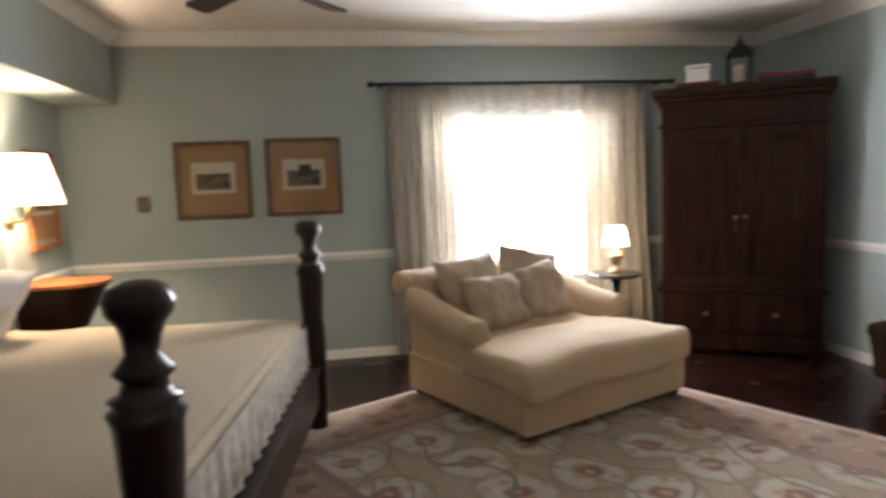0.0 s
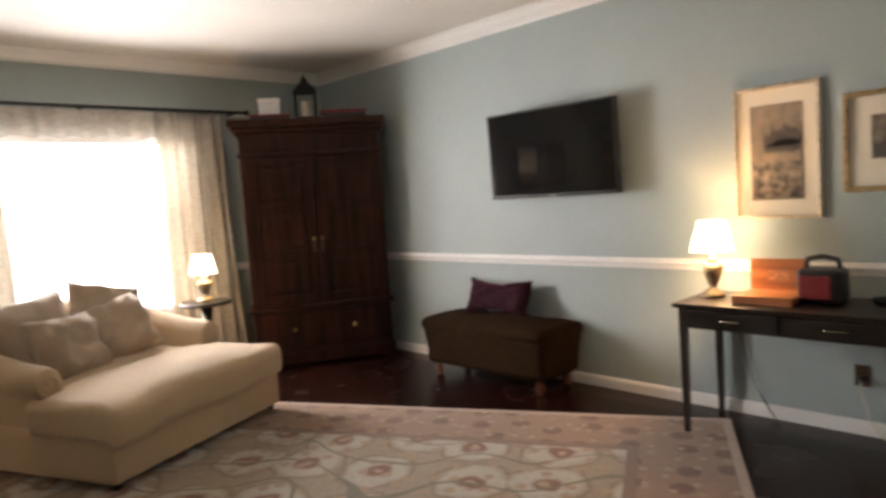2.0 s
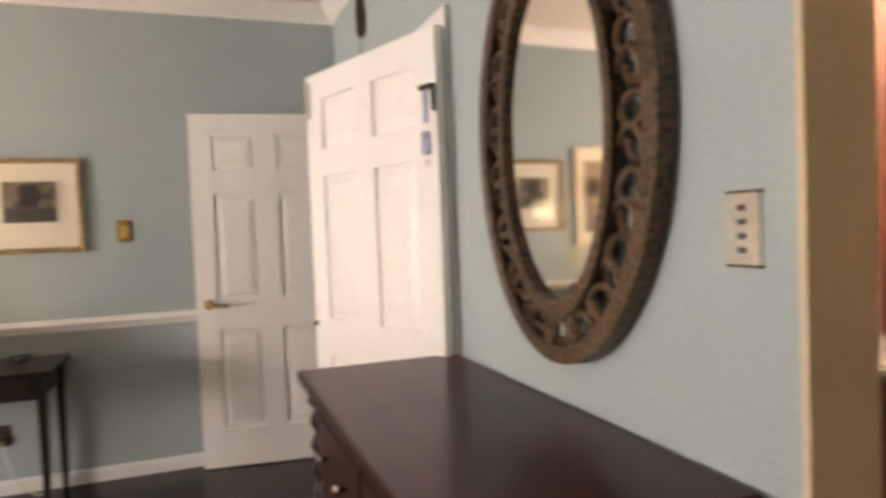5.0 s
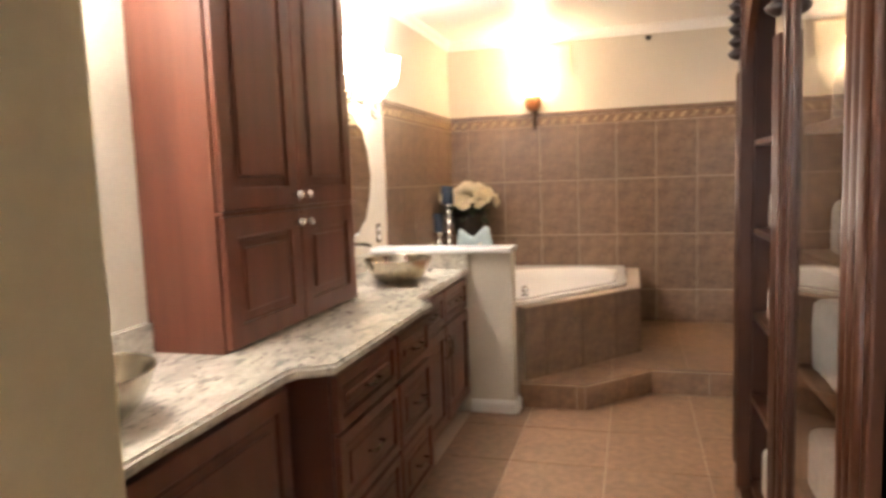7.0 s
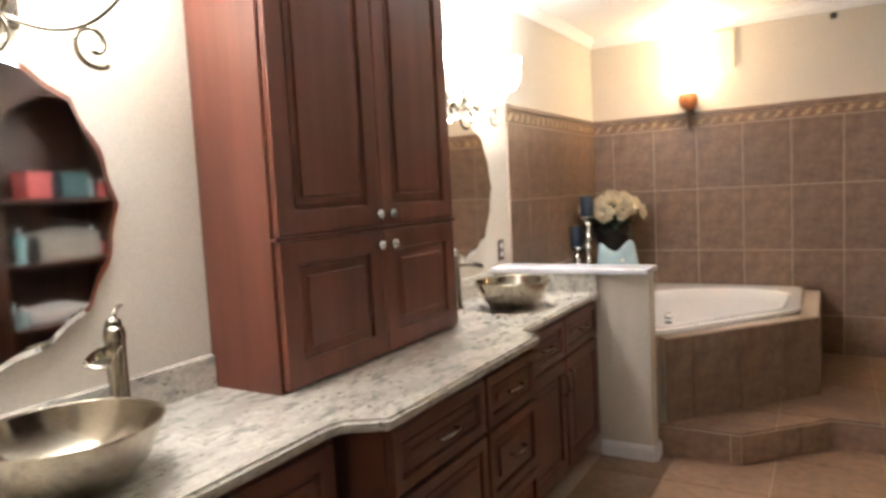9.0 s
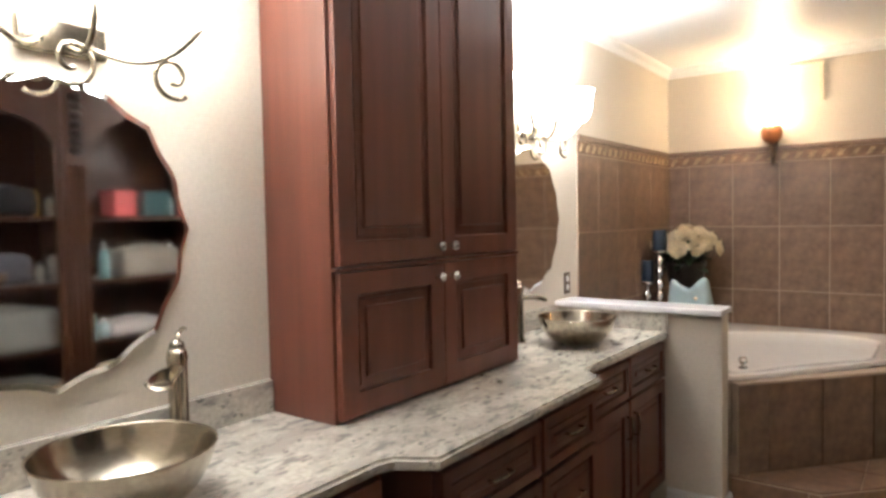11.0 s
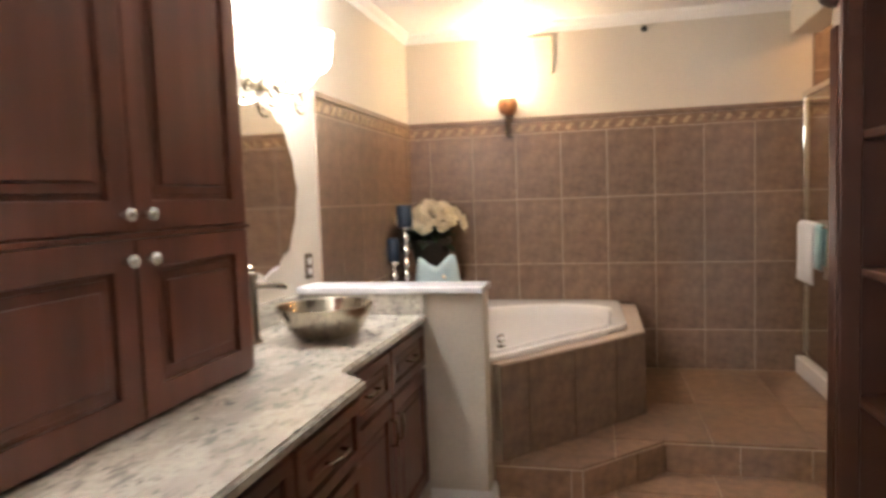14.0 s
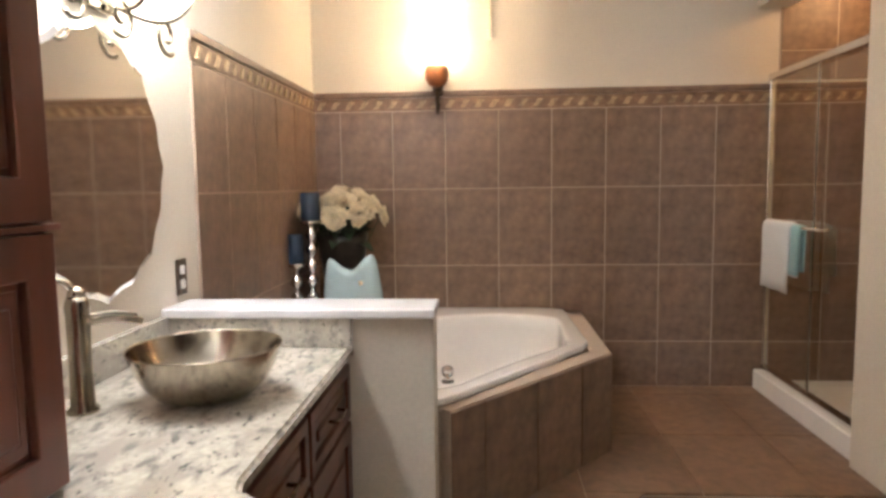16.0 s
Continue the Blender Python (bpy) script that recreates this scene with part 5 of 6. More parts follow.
part("deck_core", prism(bmesh.new(), [(x, y) for x, y in DECK], STEP, .25), GROUT, tub)
bm = bmesh.new()
for (ax, ay), (bx, by) in zip(DECK, DECK[1:] + DECK[:1]):
    dx, dy = bx - ax, by - ay
    ln = math.hypot(dx, dy)
    if ln < .05:
        continue
    nx, ny = -dy / ln, dx / ln
    c = Vector((.78, -5.75, 0))
    if (c.x - ax) * nx + (c.y - ay) * ny < 0:
        nx, ny = -nx, -ny
    prism(bm, [(ax, ay), (bx, by), (bx + nx * .09, by + ny * .09), (ax + nx * .09, ay + ny * .09)], .25, .608)
part("deck_wall", bm, GROUT, tub)
part("basin", inset_basin(RIM, .73, -5.61, .637, .42, .88, .53, radians(49)), ENAMEL, tub, "white enamel tub", True)
b = bmesh.new()
lathe(b, [(.024, .645), (.024, .651), (.01, .655), (.009, .664), (.018, .67), (.023, .683), (.021, .697), (.009, .706)], 10, Matrix.Translation((.62, -5.02, 0)))
part("tap_handle", b, CRYSTAL, tub, "crystal and chrome tap handle")
b = bmesh.new()
tube(b, [(.78, -4.93, .645), (.78, -4.93, .72), (.78, -4.95, .76), (.77, -5.02, .765), (.76, -5.06, .74)], .014, 10)
part("spout", b, CHROME, tub, "", True)

# pony wall
pw = thing("wall_pony", "short beige half wall with a white marble cap", "half wall", kind="structure")
part("core", boxes((.640, VX - .002, -4.80, -4.683, 0, .953), bevel=.003), BEIGE, pw)
part("cap", boxes((.634, VX - .002, -4.85, -4.65, .955, .985), bevel=.006), MARBLE, pw, "white marble cap")

# ---- vanity ----
CT = .862
ct = thing("countertop", "speckled white granite countertop with a bowed middle and backsplash", "countertop")
CTP = [(VX2 - .001, -1.186), (.905, -1.186), (.905, -2.56), (.89, -2.60), (.83, -2.635), (.795, -2.66), (.795, -3.63), (.83, -3.665), (.885, -3.70), (.895, -3.74), (.895, -4.68), (VX - .001, -4.68), (VX - .001, -3.4), (VX2 - .001, -3.4)]
bm = prism(bmesh.new(), CTP, CT - .035, CT)
bmesh.ops.bevel(bm, geom=[e for e in bm.edges if abs(e.verts[0].co.z - e.verts[1].co.z) < 1e-4 and e.verts[0].co.x < 1.5 or e.verts[1].co.x < 1.5 and abs(e.verts[0].co.z - e.verts[1].co.z) < 1e-4], offset=.009, segments=3, affect='EDGES')
part("slab", bm, GRANITE, ct)
part("backsplash", boxes((VX2 - .024, VX2 - .001, -2.695, -1.188, CT, CT + .10), bevel=.003), GRANITE, ct)
part("backsplash", boxes((VX - .024, VX - .001, -4.658, -3.70, CT, CT + .10), bevel=.003), GRANITE, ct)
part("backsplash", boxes((.897, VX - .002, -4.681, -4.66, CT, CT + .095), bevel=.003), GRANITE, ct)

WESTM = Matrix.Rotation(radians(-90), 4, 'Z')   # local -y faces -x


def vanity_unit(label, y0, y1, face, layout):
    """A base cabinet against the vanity wall from y0 down to y1; layout: (from, to, kind) along its width with drawer heights."""
    w = y0 - y1
    u = thing("vanity_cabinet", label, "cabinet", Matrix.Translation((face, y0, 0)) @ WESTM, group="vanity base cabinets")
    dpt = (VX if y1 < -3.9 else VX2) - face - .004
    part("body", boxes((.002, w - .002, .0, dpt, .10, CT - .037), (.002, w - .002, .06, dpt, 0, .10)), CHERRY, u)
    for a, b, stack in layout:
        for z0, z1, kind, hx in stack:
            if kind == "drawer":
                d = raised_door(u, "drawer", a, b, z0, z1, 0, CHERRY, frame_w=.035)
                h = bmesh.new()
                xm, zm = (a + b) / 2, (z0 + z1) / 2
                tube(h, [(xm - .05, -.02, zm), (xm - .048, -.045, zm), (xm, -.05, zm), (xm + .048, -.045, zm), (xm + .05, -.02, zm)], .005, 6)
                part("handle", h, NICKEL, d, "nickel bar handle", True)
            else:
                d = raised_door(u, "door", a, b, z0, z1, 0, CHERRY, frame_w=.055)
                h = bmesh.new()
                xm = b - .03 if hx else a + .03
                tube(h, [(xm, -.02, z1 - .16), (xm, -.045, z1 - .155), (xm, -.05, z1 - .11), (xm, -.045, z1 - .065), (xm, -.02, z1 - .06)], .005, 6)
                part("handle", h, NICKEL, d, "nickel bar handle", True)
    return u


T = CT - .05
vanity_unit("dark cherry vanity sink cabinet with paneled doors", -1.19, -2.60, .935, [(.10, .72, [(.12, T, "door", 1)]), (.74, 1.39, [(.12, T, "door", 0)])])
vanity_unit("dark cherry bow-front drawer cabinet", -2.665, -3.63, .83, [(.02, .53, [(T - .17, T, "drawer", 0), (T - .43, T - .185, "drawer", 0), (.12, T - .445, "drawer", 0)]), (.55, .945, [(T - .17, T, "drawer", 0), (T - .43, T - .185, "drawer", 0), (.12, T - .445, "drawer", 0)])])
vanity_unit("dark cherry vanity sink cabinet with two doors below drawers", -3.70, -4.68, .925, [(.02, .48, [(T - .17, T, "drawer", 0), (.12, T - .185, "door", 1)]), (.50, .96, [(T - .17, T, "drawer", 0), (.12, T - .185, "door", 0)])])

tc_ = thing("tower_cabinet", "tall cherry tower cabinet with raised panel doors on the counter", "cabinet", Matrix.Translation((1.192, -2.697, CT)) @ WESTM)
part("body", boxes((0, 1.0, 0, VX2 - 1.192 - .004, 0, BCZ - .075 - CT), bevel=.003), CHERRY, tc_)
part("moulding", boxes((-.002, 1.002, -.024, .0, .435, .445)), CHERRY, tc_)
for a, b, kx in ((.012, .497, .462), (.503, .988, .538)):
    d = raised_door(tc_, "door", a, b, .012, .431, 0, CHERRY, frame_w=.07)
    knob(d, kx, -.02, .384, KNOBC, .017)
    d = raised_door(tc_, "door", a, b, .449, 1.58, 0, CHERRY, frame_w=.07)
    knob(d, kx, -.02, .487, KNOBC, .017)


def vessel(x, y):
    s = thing("vessel_sink", "round brushed nickel vessel sink on the granite counter", "sink", pose(x, y, CT), group="vessel sinks")
    pr = [(.085, 0), (.10, .003), (.132, .018), (.160, .046), (.181, .082), (.193, .114), (.199, .131), (.2005, .1345), (.198, .1355), (.1955, .1345), (.194, .131), (.188, .114), (.176, .084), (.154, .05), (.126, .026), (.10, .015), (.085, .012), (.04, .011), (.018, .011)]
    part("bowl", lathe(bmesh.new(), [(r * .895, z * .93) for r, z in pr], 48), NICKEL, s, "", True)
    part("drain", lathe(bmesh.new(), [(.022, .010), (.022, .015), (.004, .016)], 16), CHROME, s, "", True)
    return s


vessel(1.165, -2.085)
vessel(1.148, -4.18)


def faucet(x, y, turn):
    f = thing("faucet", "tall brushed nickel waterfall faucet with a lever", "faucet", pose(x, y, CT, 0, 0, turn), group="waterfall faucets")
    part("body", lathe(bmesh.new(), [(.034, 0), (.034, .008), (.026, .016), (.024, .10), (.025, .22), (.027, .24), (.024, .255), (.02, .262)], 24), NICKEL, f, "", True)
    b = bmesh.new()
    n = 14
    rings = []
    for k in range(8):
        w = k / 7
        rr = .02 + .012 * w
        ring = []
        for q in range(n + 1):
            a = radians(180 + 180 * q / n)
            ring.append(b.verts.new((-.01 - .12 * w, rr * math.cos(a), .215 + .02 * w + rr * math.sin(a) * (1 - .45 * w) - .03 * w * w)))
        rings.append(ring)
    for p, q in zip(rings, rings[1:]):
        for k in range(n):
            b.faces.new((p[k], p[k + 1], q[k + 1], q[k]))
    sp = part("spout", b, NICKEL, f, "open trough spout", True)
    md = sp.modifiers.new("thick", 'SOLIDIFY')
    md.thickness = .003
    b = bmesh.new()
    lathe(b, [(.02, .262), (.018, .276), (.008, .285)], 16)
    tube(b, [(0, 0, .278), (.02, 0, .296), (.042, 0, .304), (.066, 0, .302)], .006, 8)
    part("lever", b, NICKEL, f, "", True)
    return f


faucet(1.385, -2.34, -50)
faucet(1.385, -4.06, 40)


def scallop_mirror(label, x, y, z, hw, hh, name="vanity_mirror"):
    s = thing(name, label, "mirror", Matrix.Translation((x - .002, y, z)), group="scalloped vanity mirrors")
    bm = bmesh.new()
    n = 160
    rings = []
    for k in range(n):
        a = 2 * math.pi * k / n
        k8 = abs(((a / (math.pi / 4)) % 1) - .5) * 2
        w = .985 + .028 * k8 ** 5 - .022 * math.sin(math.pi * k8) ** 2
        rings.append((hw * w * math.cos(a), hh * w * math.sin(a)))
    front = [bm.verts.new((-.012, p * .955, q * .955)) for p, q in rings]
    edge = [bm.verts.new((-.006, p, q)) for p, q in rings]
    back = [bm.verts.new((0, p, q)) for p, q in rings]
    bm.faces.new(front)
    bm.faces.new(back[::-1])
    for A, B in ((front, edge), (edge, back)):
        for k in range(n):
            bm.faces.new((A[k], A[(k + 1) % n], B[(k + 1) % n], B[k]))
    bmesh.ops.recalc_face_normals(bm, faces=bm.faces)
    part("mirror_glass", bm, MIRROR, s)
    return s


scallop_mirror("scalloped frameless mirror above the sink", VX2, -2.09, 1.425, .345, .37)
scallop_mirror("scalloped frameless mirror above the sink", VX, -4.36, 1.43, .345, .37)


def vanity_light(x, y, z):
    l = thing("vanity_light", "scrolled nickel vanity light with glowing glass shades", "wall lamp", Matrix.Translation((x, y, z)), group="vanity lights")
    part("back_plate", boxes((-.02, 0, -.10, .10, -.03, .05), bevel=.006), NICKEL, l)
    for k in (-1, 0, 1):
        s = 1 if k >= 0 else -1
        b = bmesh.new()
        pts = []
        for j in range(34):
            w = j / 33
            ang = -2.2 + w * 7.2
            r = .058 * (1 - .72 * w)
            pts.append((-.10, k * .20 + s * (.02 - r * math.cos(ang)), -.055 + r * math.sin(ang)))
        tube(b, pts, .0065, 8)
        part("scroll", b, NICKEL, l, "", True)
        b = bmesh.new()
        tube(b, [(-.02 - .15 * math.sin(q * math.pi / 24), k * (.05 + .22 * q / 12), .0 - .05 * math.sin(q * math.pi / 12) + .075 * (q / 12) ** 2) for q in range(13)], .007, 8)
        part("arm", b, NICKEL, l, "", True)
        b = bmesh.new()
        n = 24
        rings = [[b.verts.new((-.17 + r * math.cos(2 * math.pi * q / n), k * .27 + r * math.sin(2 * math.pi * q / n), zz)) for q in range(n)] for r, zz in ((.03, .075), (.055, .11), (.065, .16), (.062, .20), (.075, .235))]
        for A, B in zip(rings, rings[1:]):
            for q in range(n):
                b.faces.new((A[q], A[(q + 1) % n], B[(q + 1) % n], B[q]))
        part("shade", b, GLOBEON, l, "glowing glass bell shade", True)
    return l


vanity_light(VX2, -2.13, 1.86)
vanity_light(VX, -4.36, 1.86)
ou = thing("wall_outlet", "dark bronze outlet plate with white sockets", "outlet", Matrix.Translation((VX - .001, -4.80, 1.068)) @ WESTM)
part("plate", boxes((-.036, .036, -.006, 0, -.06, .06), bevel=.003), BRONZE, ou)
for z in (-.024, .024):
    part("socket", boxes((-.014, .014, -.009, -.006, z - .015, z + .015), bevel=.003), WHITE, ou)

# ---- sconce on the tiles ----
sc = thing("wall_sconce", "bronze torch wall sconce with a glowing amber shade", "wall lamp", pose(.755, BY, 0))
part("stem", lathe(bmesh.new(), [(.004, 1.775), (.012, 1.80), (.014, 1.90), (.022, 1.95)], 14, Matrix.Translation((0, .05, 0))), BRONZE, sc, "", True)
part("cup", lathe(bmesh.new(), [(.02, 1.925), (.046, 1.938), (.064, 1.965), (.070, 2.0), (.064, 2.035), (.04, 2.055)], 20, Matrix.Translation((0, .08, 0))), CEDAR, sc, "ribbed copper cup", True)
part("wall_plate", boxes((-.03, .03, 0, .03, 1.88, 2.0), bevel=.006), BRONZE, sc)
b = bmesh.new()
n = 24
rings = [[b.verts.new((r * math.cos(2 * math.pi * q / n), .10 + r * math.sin(2 * math.pi * q / n), zz)) for q in range(n)] for r, zz in ((.035, 2.05), (.075, 2.08), (.10, 2.14), (.09, 2.22), (.06, 2.27))]
for A, B in zip(rings, rings[1:]):
    for q in range(n):
        b.faces.new((A[q], A[(q + 1) % n], B[(q + 1) % n], B[q]))
part("shade", b, FLAMEON, sc, "glowing amber glass shade", True)
t = thing("wall_bracket", "thin pale wooden hanger strip high on the wall", "bracket", pose(.455, BY + .002, 0))
part("upright", boxes((-.012, .012, 0, .02, 2.20, 2.44), bevel=.003), PAPER, t)
part("crosspiece", boxes((-.012, .25, 0, .02, 2.44, 2.462), bevel=.003), PAPER, t)
t = thing("sprinkler_head", "small dark round sprinkler on the wall", "sprinkler", pose(-.16, BY, 2.45))
part("body", cyl(bmesh.new(), (0, 0, 0), (0, .035, 0), .022, .014), IRON, t)

# ---- candlesticks and flowers on the deck ----


def candlestick(label, x, y, h, candle, rc):
    c = thing("candlestick", label, "candlestick", pose(x, y, .638), group="candlesticks")
    k = h / .62
    pr = [(.05, 0), (.05, .012), (.02, .03)]
    z = .04
    while z < h - .05:
        pr += [(.013, z), (.03, z + .022), (.03, z + .042), (.013, z + .064), (.011, z + .078)]
        z += .082
    pr += [(.014, h - .03), (rc * 1.1, h - .012), (rc * 1.15, h)]
    part("stick", lathe(bmesh.new(), pr, 20), SILVER, c, "beaded mercury glass stem", True)
    part("candle", lathe(bmesh.new(), [(rc * .97, h), (rc, h + .01), (rc, h + candle - .006), (rc * .9, h + candle), (.006, h + candle - .004)], 20), NAVY, c, "navy pillar candle", True)
    return c


candlestick("tall silver candlestick with a navy pillar candle", 1.389, -6.05, .552, .145, .049)
candlestick("shorter silver candlestick with a navy pillar candle", 1.458, -6.0, .333, .15, .040)
dv = part("flower_vase", lathe(bmesh.new(), [(.06, 0), (.075, .01), (.09, .12), (.115, .3), (.135, .42), (.14, .47), (.13, .47), (.122, .42), (.07, .1), (.01, .08)], 28), ESPR, None, "", True)
dv.matrix_world = pose(1.27, -6.26, .638)
tagged(dv, "tall dark vase holding cream flowers on the tub deck", "vase", "vases on the tub deck")
vz = thing("flower_vase", "pale blue glazed vase with folded pointed rim on the tub deck", "vase", pose(1.165, -6.02, .638), "vases on the tub deck")
bm = bmesh.new()
nv, levels = 48, 9
rings = []
for j_ in range(levels):
    w = j_ / (levels - 1)
    ring = []
    for k in range(nv):
        a = 2 * math.pi * k / nv
        ca, sa = math.cos(a), math.sin(a)
        q = (abs(ca) ** 3.2 + abs(sa) ** 3.2) ** (-1 / 3.2)
        # two opposite corners of the rim rise to points, the folds between them dip
        ear = max(0, math.cos(a - radians(135))) ** 5 * .12 + max(0, math.cos(a - radians(45))) ** 5 * .10 + max(0, math.cos(a + radians(45))) ** 5 * .05
        top = .262 + ear
        full = .86 + .22 * math.sin(math.pi * min(1, w * .75 + .1)) - .04 * w
        ring.append(bm.verts.new((.142 * q * ca * full, .08 * q * sa * full, top * w)))
    rings.append(ring)
for a_, b_ in zip(rings, rings[1:]):
    for k in range(nv):
        bm.faces.new((a_[k], a_[(k + 1) % nv], b_[(k + 1) % nv], b_[k]))
bm.faces.new(rings[0][::-1])
o = part("body", bm, PALEBLUE, vz, "", True)
md = o.modifiers.new("thick", 'SOLIDIFY')
md.thickness = .007
b = bmesh.new()
lathe(b, [(.011, 0), (.012, .004), (.006, .007)], 12, Matrix.Translation((-.055, .084, .24)) @ Matrix.Rotation(radians(-90), 4, 'X'))
part("button", b, PETAL, vz, "cream button", True)
fl_ = thing("flower_bouquet", "cream blossoms with dark leaves in the dark vase", "flowers", pose(1.27, -6.25, .745))
rnd = random.Random(4)


def blossom(c, r, rn):
    bm = bmesh.new()
    for ringk, (cnt, tilt, rad) in enumerate(((5, 75, .45), (7, 55, .7), (9, 34, .9), (10, 10, 1.0))):
        for k in range(cnt):
            a = 2 * math.pi * k / cnt + ringk * .5 + rn.uniform(-.2, .2)
            m = Matrix.Translation(c) @ (c - Vector((0, 0, .42))).to_track_quat('Z', 'Y').to_matrix().to_4x4() @ Matrix.Rotation(a, 4, 'Z') @ Matrix.Rotation(-radians(tilt), 4, 'Y')
            L, Wd = r * rad * rn.uniform(.85, 1.15), r * rn.uniform(.40, .52)
            pts = [(0, 0, 0), (L * .4, Wd * .75, .008), (L * .8, Wd * .7, .004), (L, 0, -.006), (L * .8, -Wd * .7, .004), (L * .4, -Wd * .75, .008)]
            vs = [bm.verts.new(m @ Vector(p)) for p in pts]
            mid = bm.verts.new(m @ Vector((L * .5, 0, -.012)))
            for q in range(6):
                bm.faces.new((vs[q], vs[(q + 1) % 6], mid))
    return bm


for k in range(20):
    a = k * 2.4
    rr = .176 * math.sqrt((k + .5) / 17)
    c = Vector((rr * math.cos(a) * 1.25 + .004, rr * math.sin(a), .568 - 3.2 * rr * rr + rnd.uniform(-.025, .025)))
    part("blossom", blossom(c, rnd.uniform(.060, .078), rnd), PETAL, fl_)
    b = bmesh.new()
    tube(b, [(rr * .2, 0, -.05), (c.x * .6, c.y * .6, .3), tuple(c)], .003, 5)
    part("stem", b, LEAFM, fl_)
for k in range(44):
    a, z = rnd.uniform(0, 6.28), rnd.uniform(.33, .48)
    m = Matrix.Translation((.03 * math.cos(a), .03 * math.sin(a), z)) @ Matrix.Rotation(a, 4, 'Z') @ Matrix.Rotation(radians(rnd.uniform(-35, 40)), 4, 'Y')
    b = bmesh.new()
    L, Wd = rnd.uniform(.12, .19), rnd.uniform(.035, .052)
    pts = [(.02, 0, 0), (L * .35, Wd, .01), (L * .7, Wd * .8, .005), (L, 0, -.02), (L * .7, -Wd * .8, .005), (L * .35, -Wd, .01)]
    vs = [b.verts.new(m @ Vector(p)) for p in pts]
    mid = b.verts.new(m @ Vector((L * .5, 0, -.008)))
    for q in range(6):
        b.faces.new((vs[q], vs[(q + 1) % 6], mid))
    part("leaf", b, LEAFM, fl_)

# ---- shower ----
sh = thing("shower_enclosure", "sliding glass shower doors in a chrome frame on a white curb", "shower", pose(0, 0, 0))
part("curb", boxes((-1.20, -1.08, BY + .016, -5.473, STEP - .004, STEP + .11), bevel=.008), ENAMEL, sh, "white curb")
part("header", boxes((-1.165, -1.115, BY + .016, -5.473, 1.925, 1.965), bevel=.006), CHROME, sh)
part("track", boxes((-1.165, -1.115, BY + .016, -5.473, STEP + .11, STEP + .135), bevel=.004), CHROME, sh)
for y in (BY + .016, -5.495):
    part("jamb_post", boxes((-1.16, -1.12, y, y + .022, STEP + .135, 1.925), bevel=.003), CHROME, sh)
for x, y0, y1 in ((-1.128, BY + .04, -6.02), (-1.152, -6.08, -5.50)):
    p = part("glass_panel", boxes((x - .003, x + .003, y0, y1, STEP + .14, 1.925)), SHOWERG, sh)
    p.visible_shadow = False
    part("panel_edge", boxes((x - .005, x + .005, y1 - .006, y1, STEP + .14, 1.925)), CHROME, sh)
b = bmesh.new()
cyl(b, (-1.075, -6.42, 1.13), (-1.075, -5.85, 1.13), .008)
for y in (-6.40, -5.87):
    cyl(b, (-1.075, y, 1.13), (-1.126, y, 1.13), .007)
part("towel_bar", b, CHROME, sh, "", True)
part("shower_pan", boxes((-2.10, -1.202, BY + .016, -5.472, -.004, .20), bevel=.01), ENAMEL, sh, "white shower pan")


dl = thing("shower_downlight", "small warm recessed lamp in the shower ceiling", "lamp", pose(-1.62, -6.08, BCZ - .002))
part("trim_ring", lathe(bmesh.new(), [(.075, -.012), (.085, -.006), (.085, 0), (.06, 0), (.06, -.010)], 24), CHROME, dl, "", True)
part("lens", lathe(bmesh.new(), [(.058, -.006), (.058, -.001)], 24), FLAMEON, dl, "glowing lens")


def folded_towel(label, material, y0, y1, drop_out, drop_in, dx):
    t = thing("hand_towel", label, "towel", pose(-1.075, 0, 1.13), group="towels on the shower bar")
    bm = bmesh.new()
    prof = [(.018 + dx, -drop_out), (.019 + dx, -drop_out * .5), (.016 + dx, -.01), (.010 + dx, .010), (0, .016 + dx), (-.010 - dx, .010), (-.016 - dx, -.01), (-.018 - dx, -drop_in)]
    n = 10
    rows = []
    for i in range(n + 1):
        y = y0 + (y1 - y0) * i / n
        rows.append([bm.verts.new((x + .004 * math.sin(i * 1.1 + z * 9), y + .006 * noise.noise(Vector((z * 6, i, 2))), z)) for x, z in prof])
    for A, B in zip(rows, rows[1:]):
        for k in range(len(prof) - 1):
            bm.faces.new((A[k], A[k + 1], B[k + 1], B[k]))
    o = part("cloth", bm, material, t, "", True)
    md = o.modifiers.new("thick", 'SOLIDIFY')
    md.thickness, md.offset = .009, 1
    return t


folded_towel("white embroidered hand towel folded over the shower bar", TOWEL, -6.43, -6.11, .34, .26, .012)
folded_towel("aqua hand towel under the white one", TEALT, -6.27, -6.02, .24, .22, .0)
hk = thing("wall_hook", "curled nickel robe hook on the beige wall", "hook", pose(SWX, -5.18, 1.66))
part("plate", boxes((0, .006, -.02, .02, -.04, .04), bevel=.002), NICKEL, hk)
b = bmesh.new()
tube(b, [(.006, 0, -.02), (.03, 0, -.04), (.06, 0, -.03), (.068, 0, .0), (.055, 0, .02)], .006, 8)
tube(b, [(.006, 0, .01), (.04, 0, .04), (.07, 0, .09)], .005, 8)
part("hook", b, NICKEL, hk, "", True)
bm = boxes((SWX, SWX + .018, -5.09, -5.021, 0, 2.12), (SWX, SWX + .018, -4.199, -4.13, 0, 2.12), (SWX, SWX + .018, -5.09, -4.13, 2.051, 2.12), (SWX - .121, SWX + .001, -5.02, -5.004, 0, 2.05), bevel=.004)
tagged(part("trim_closet_door", bm, WHITE), "white casing of the closet door beside the shower", "trim", kind="structure")
d3 = panel_door("door_3", "white six-panel closet door standing in its frame", .78, 2.03, Matrix.Translation((SWX - .05, -4.21, .008)) @ Matrix.Rotation(radians(-90), 4, 'Z'))
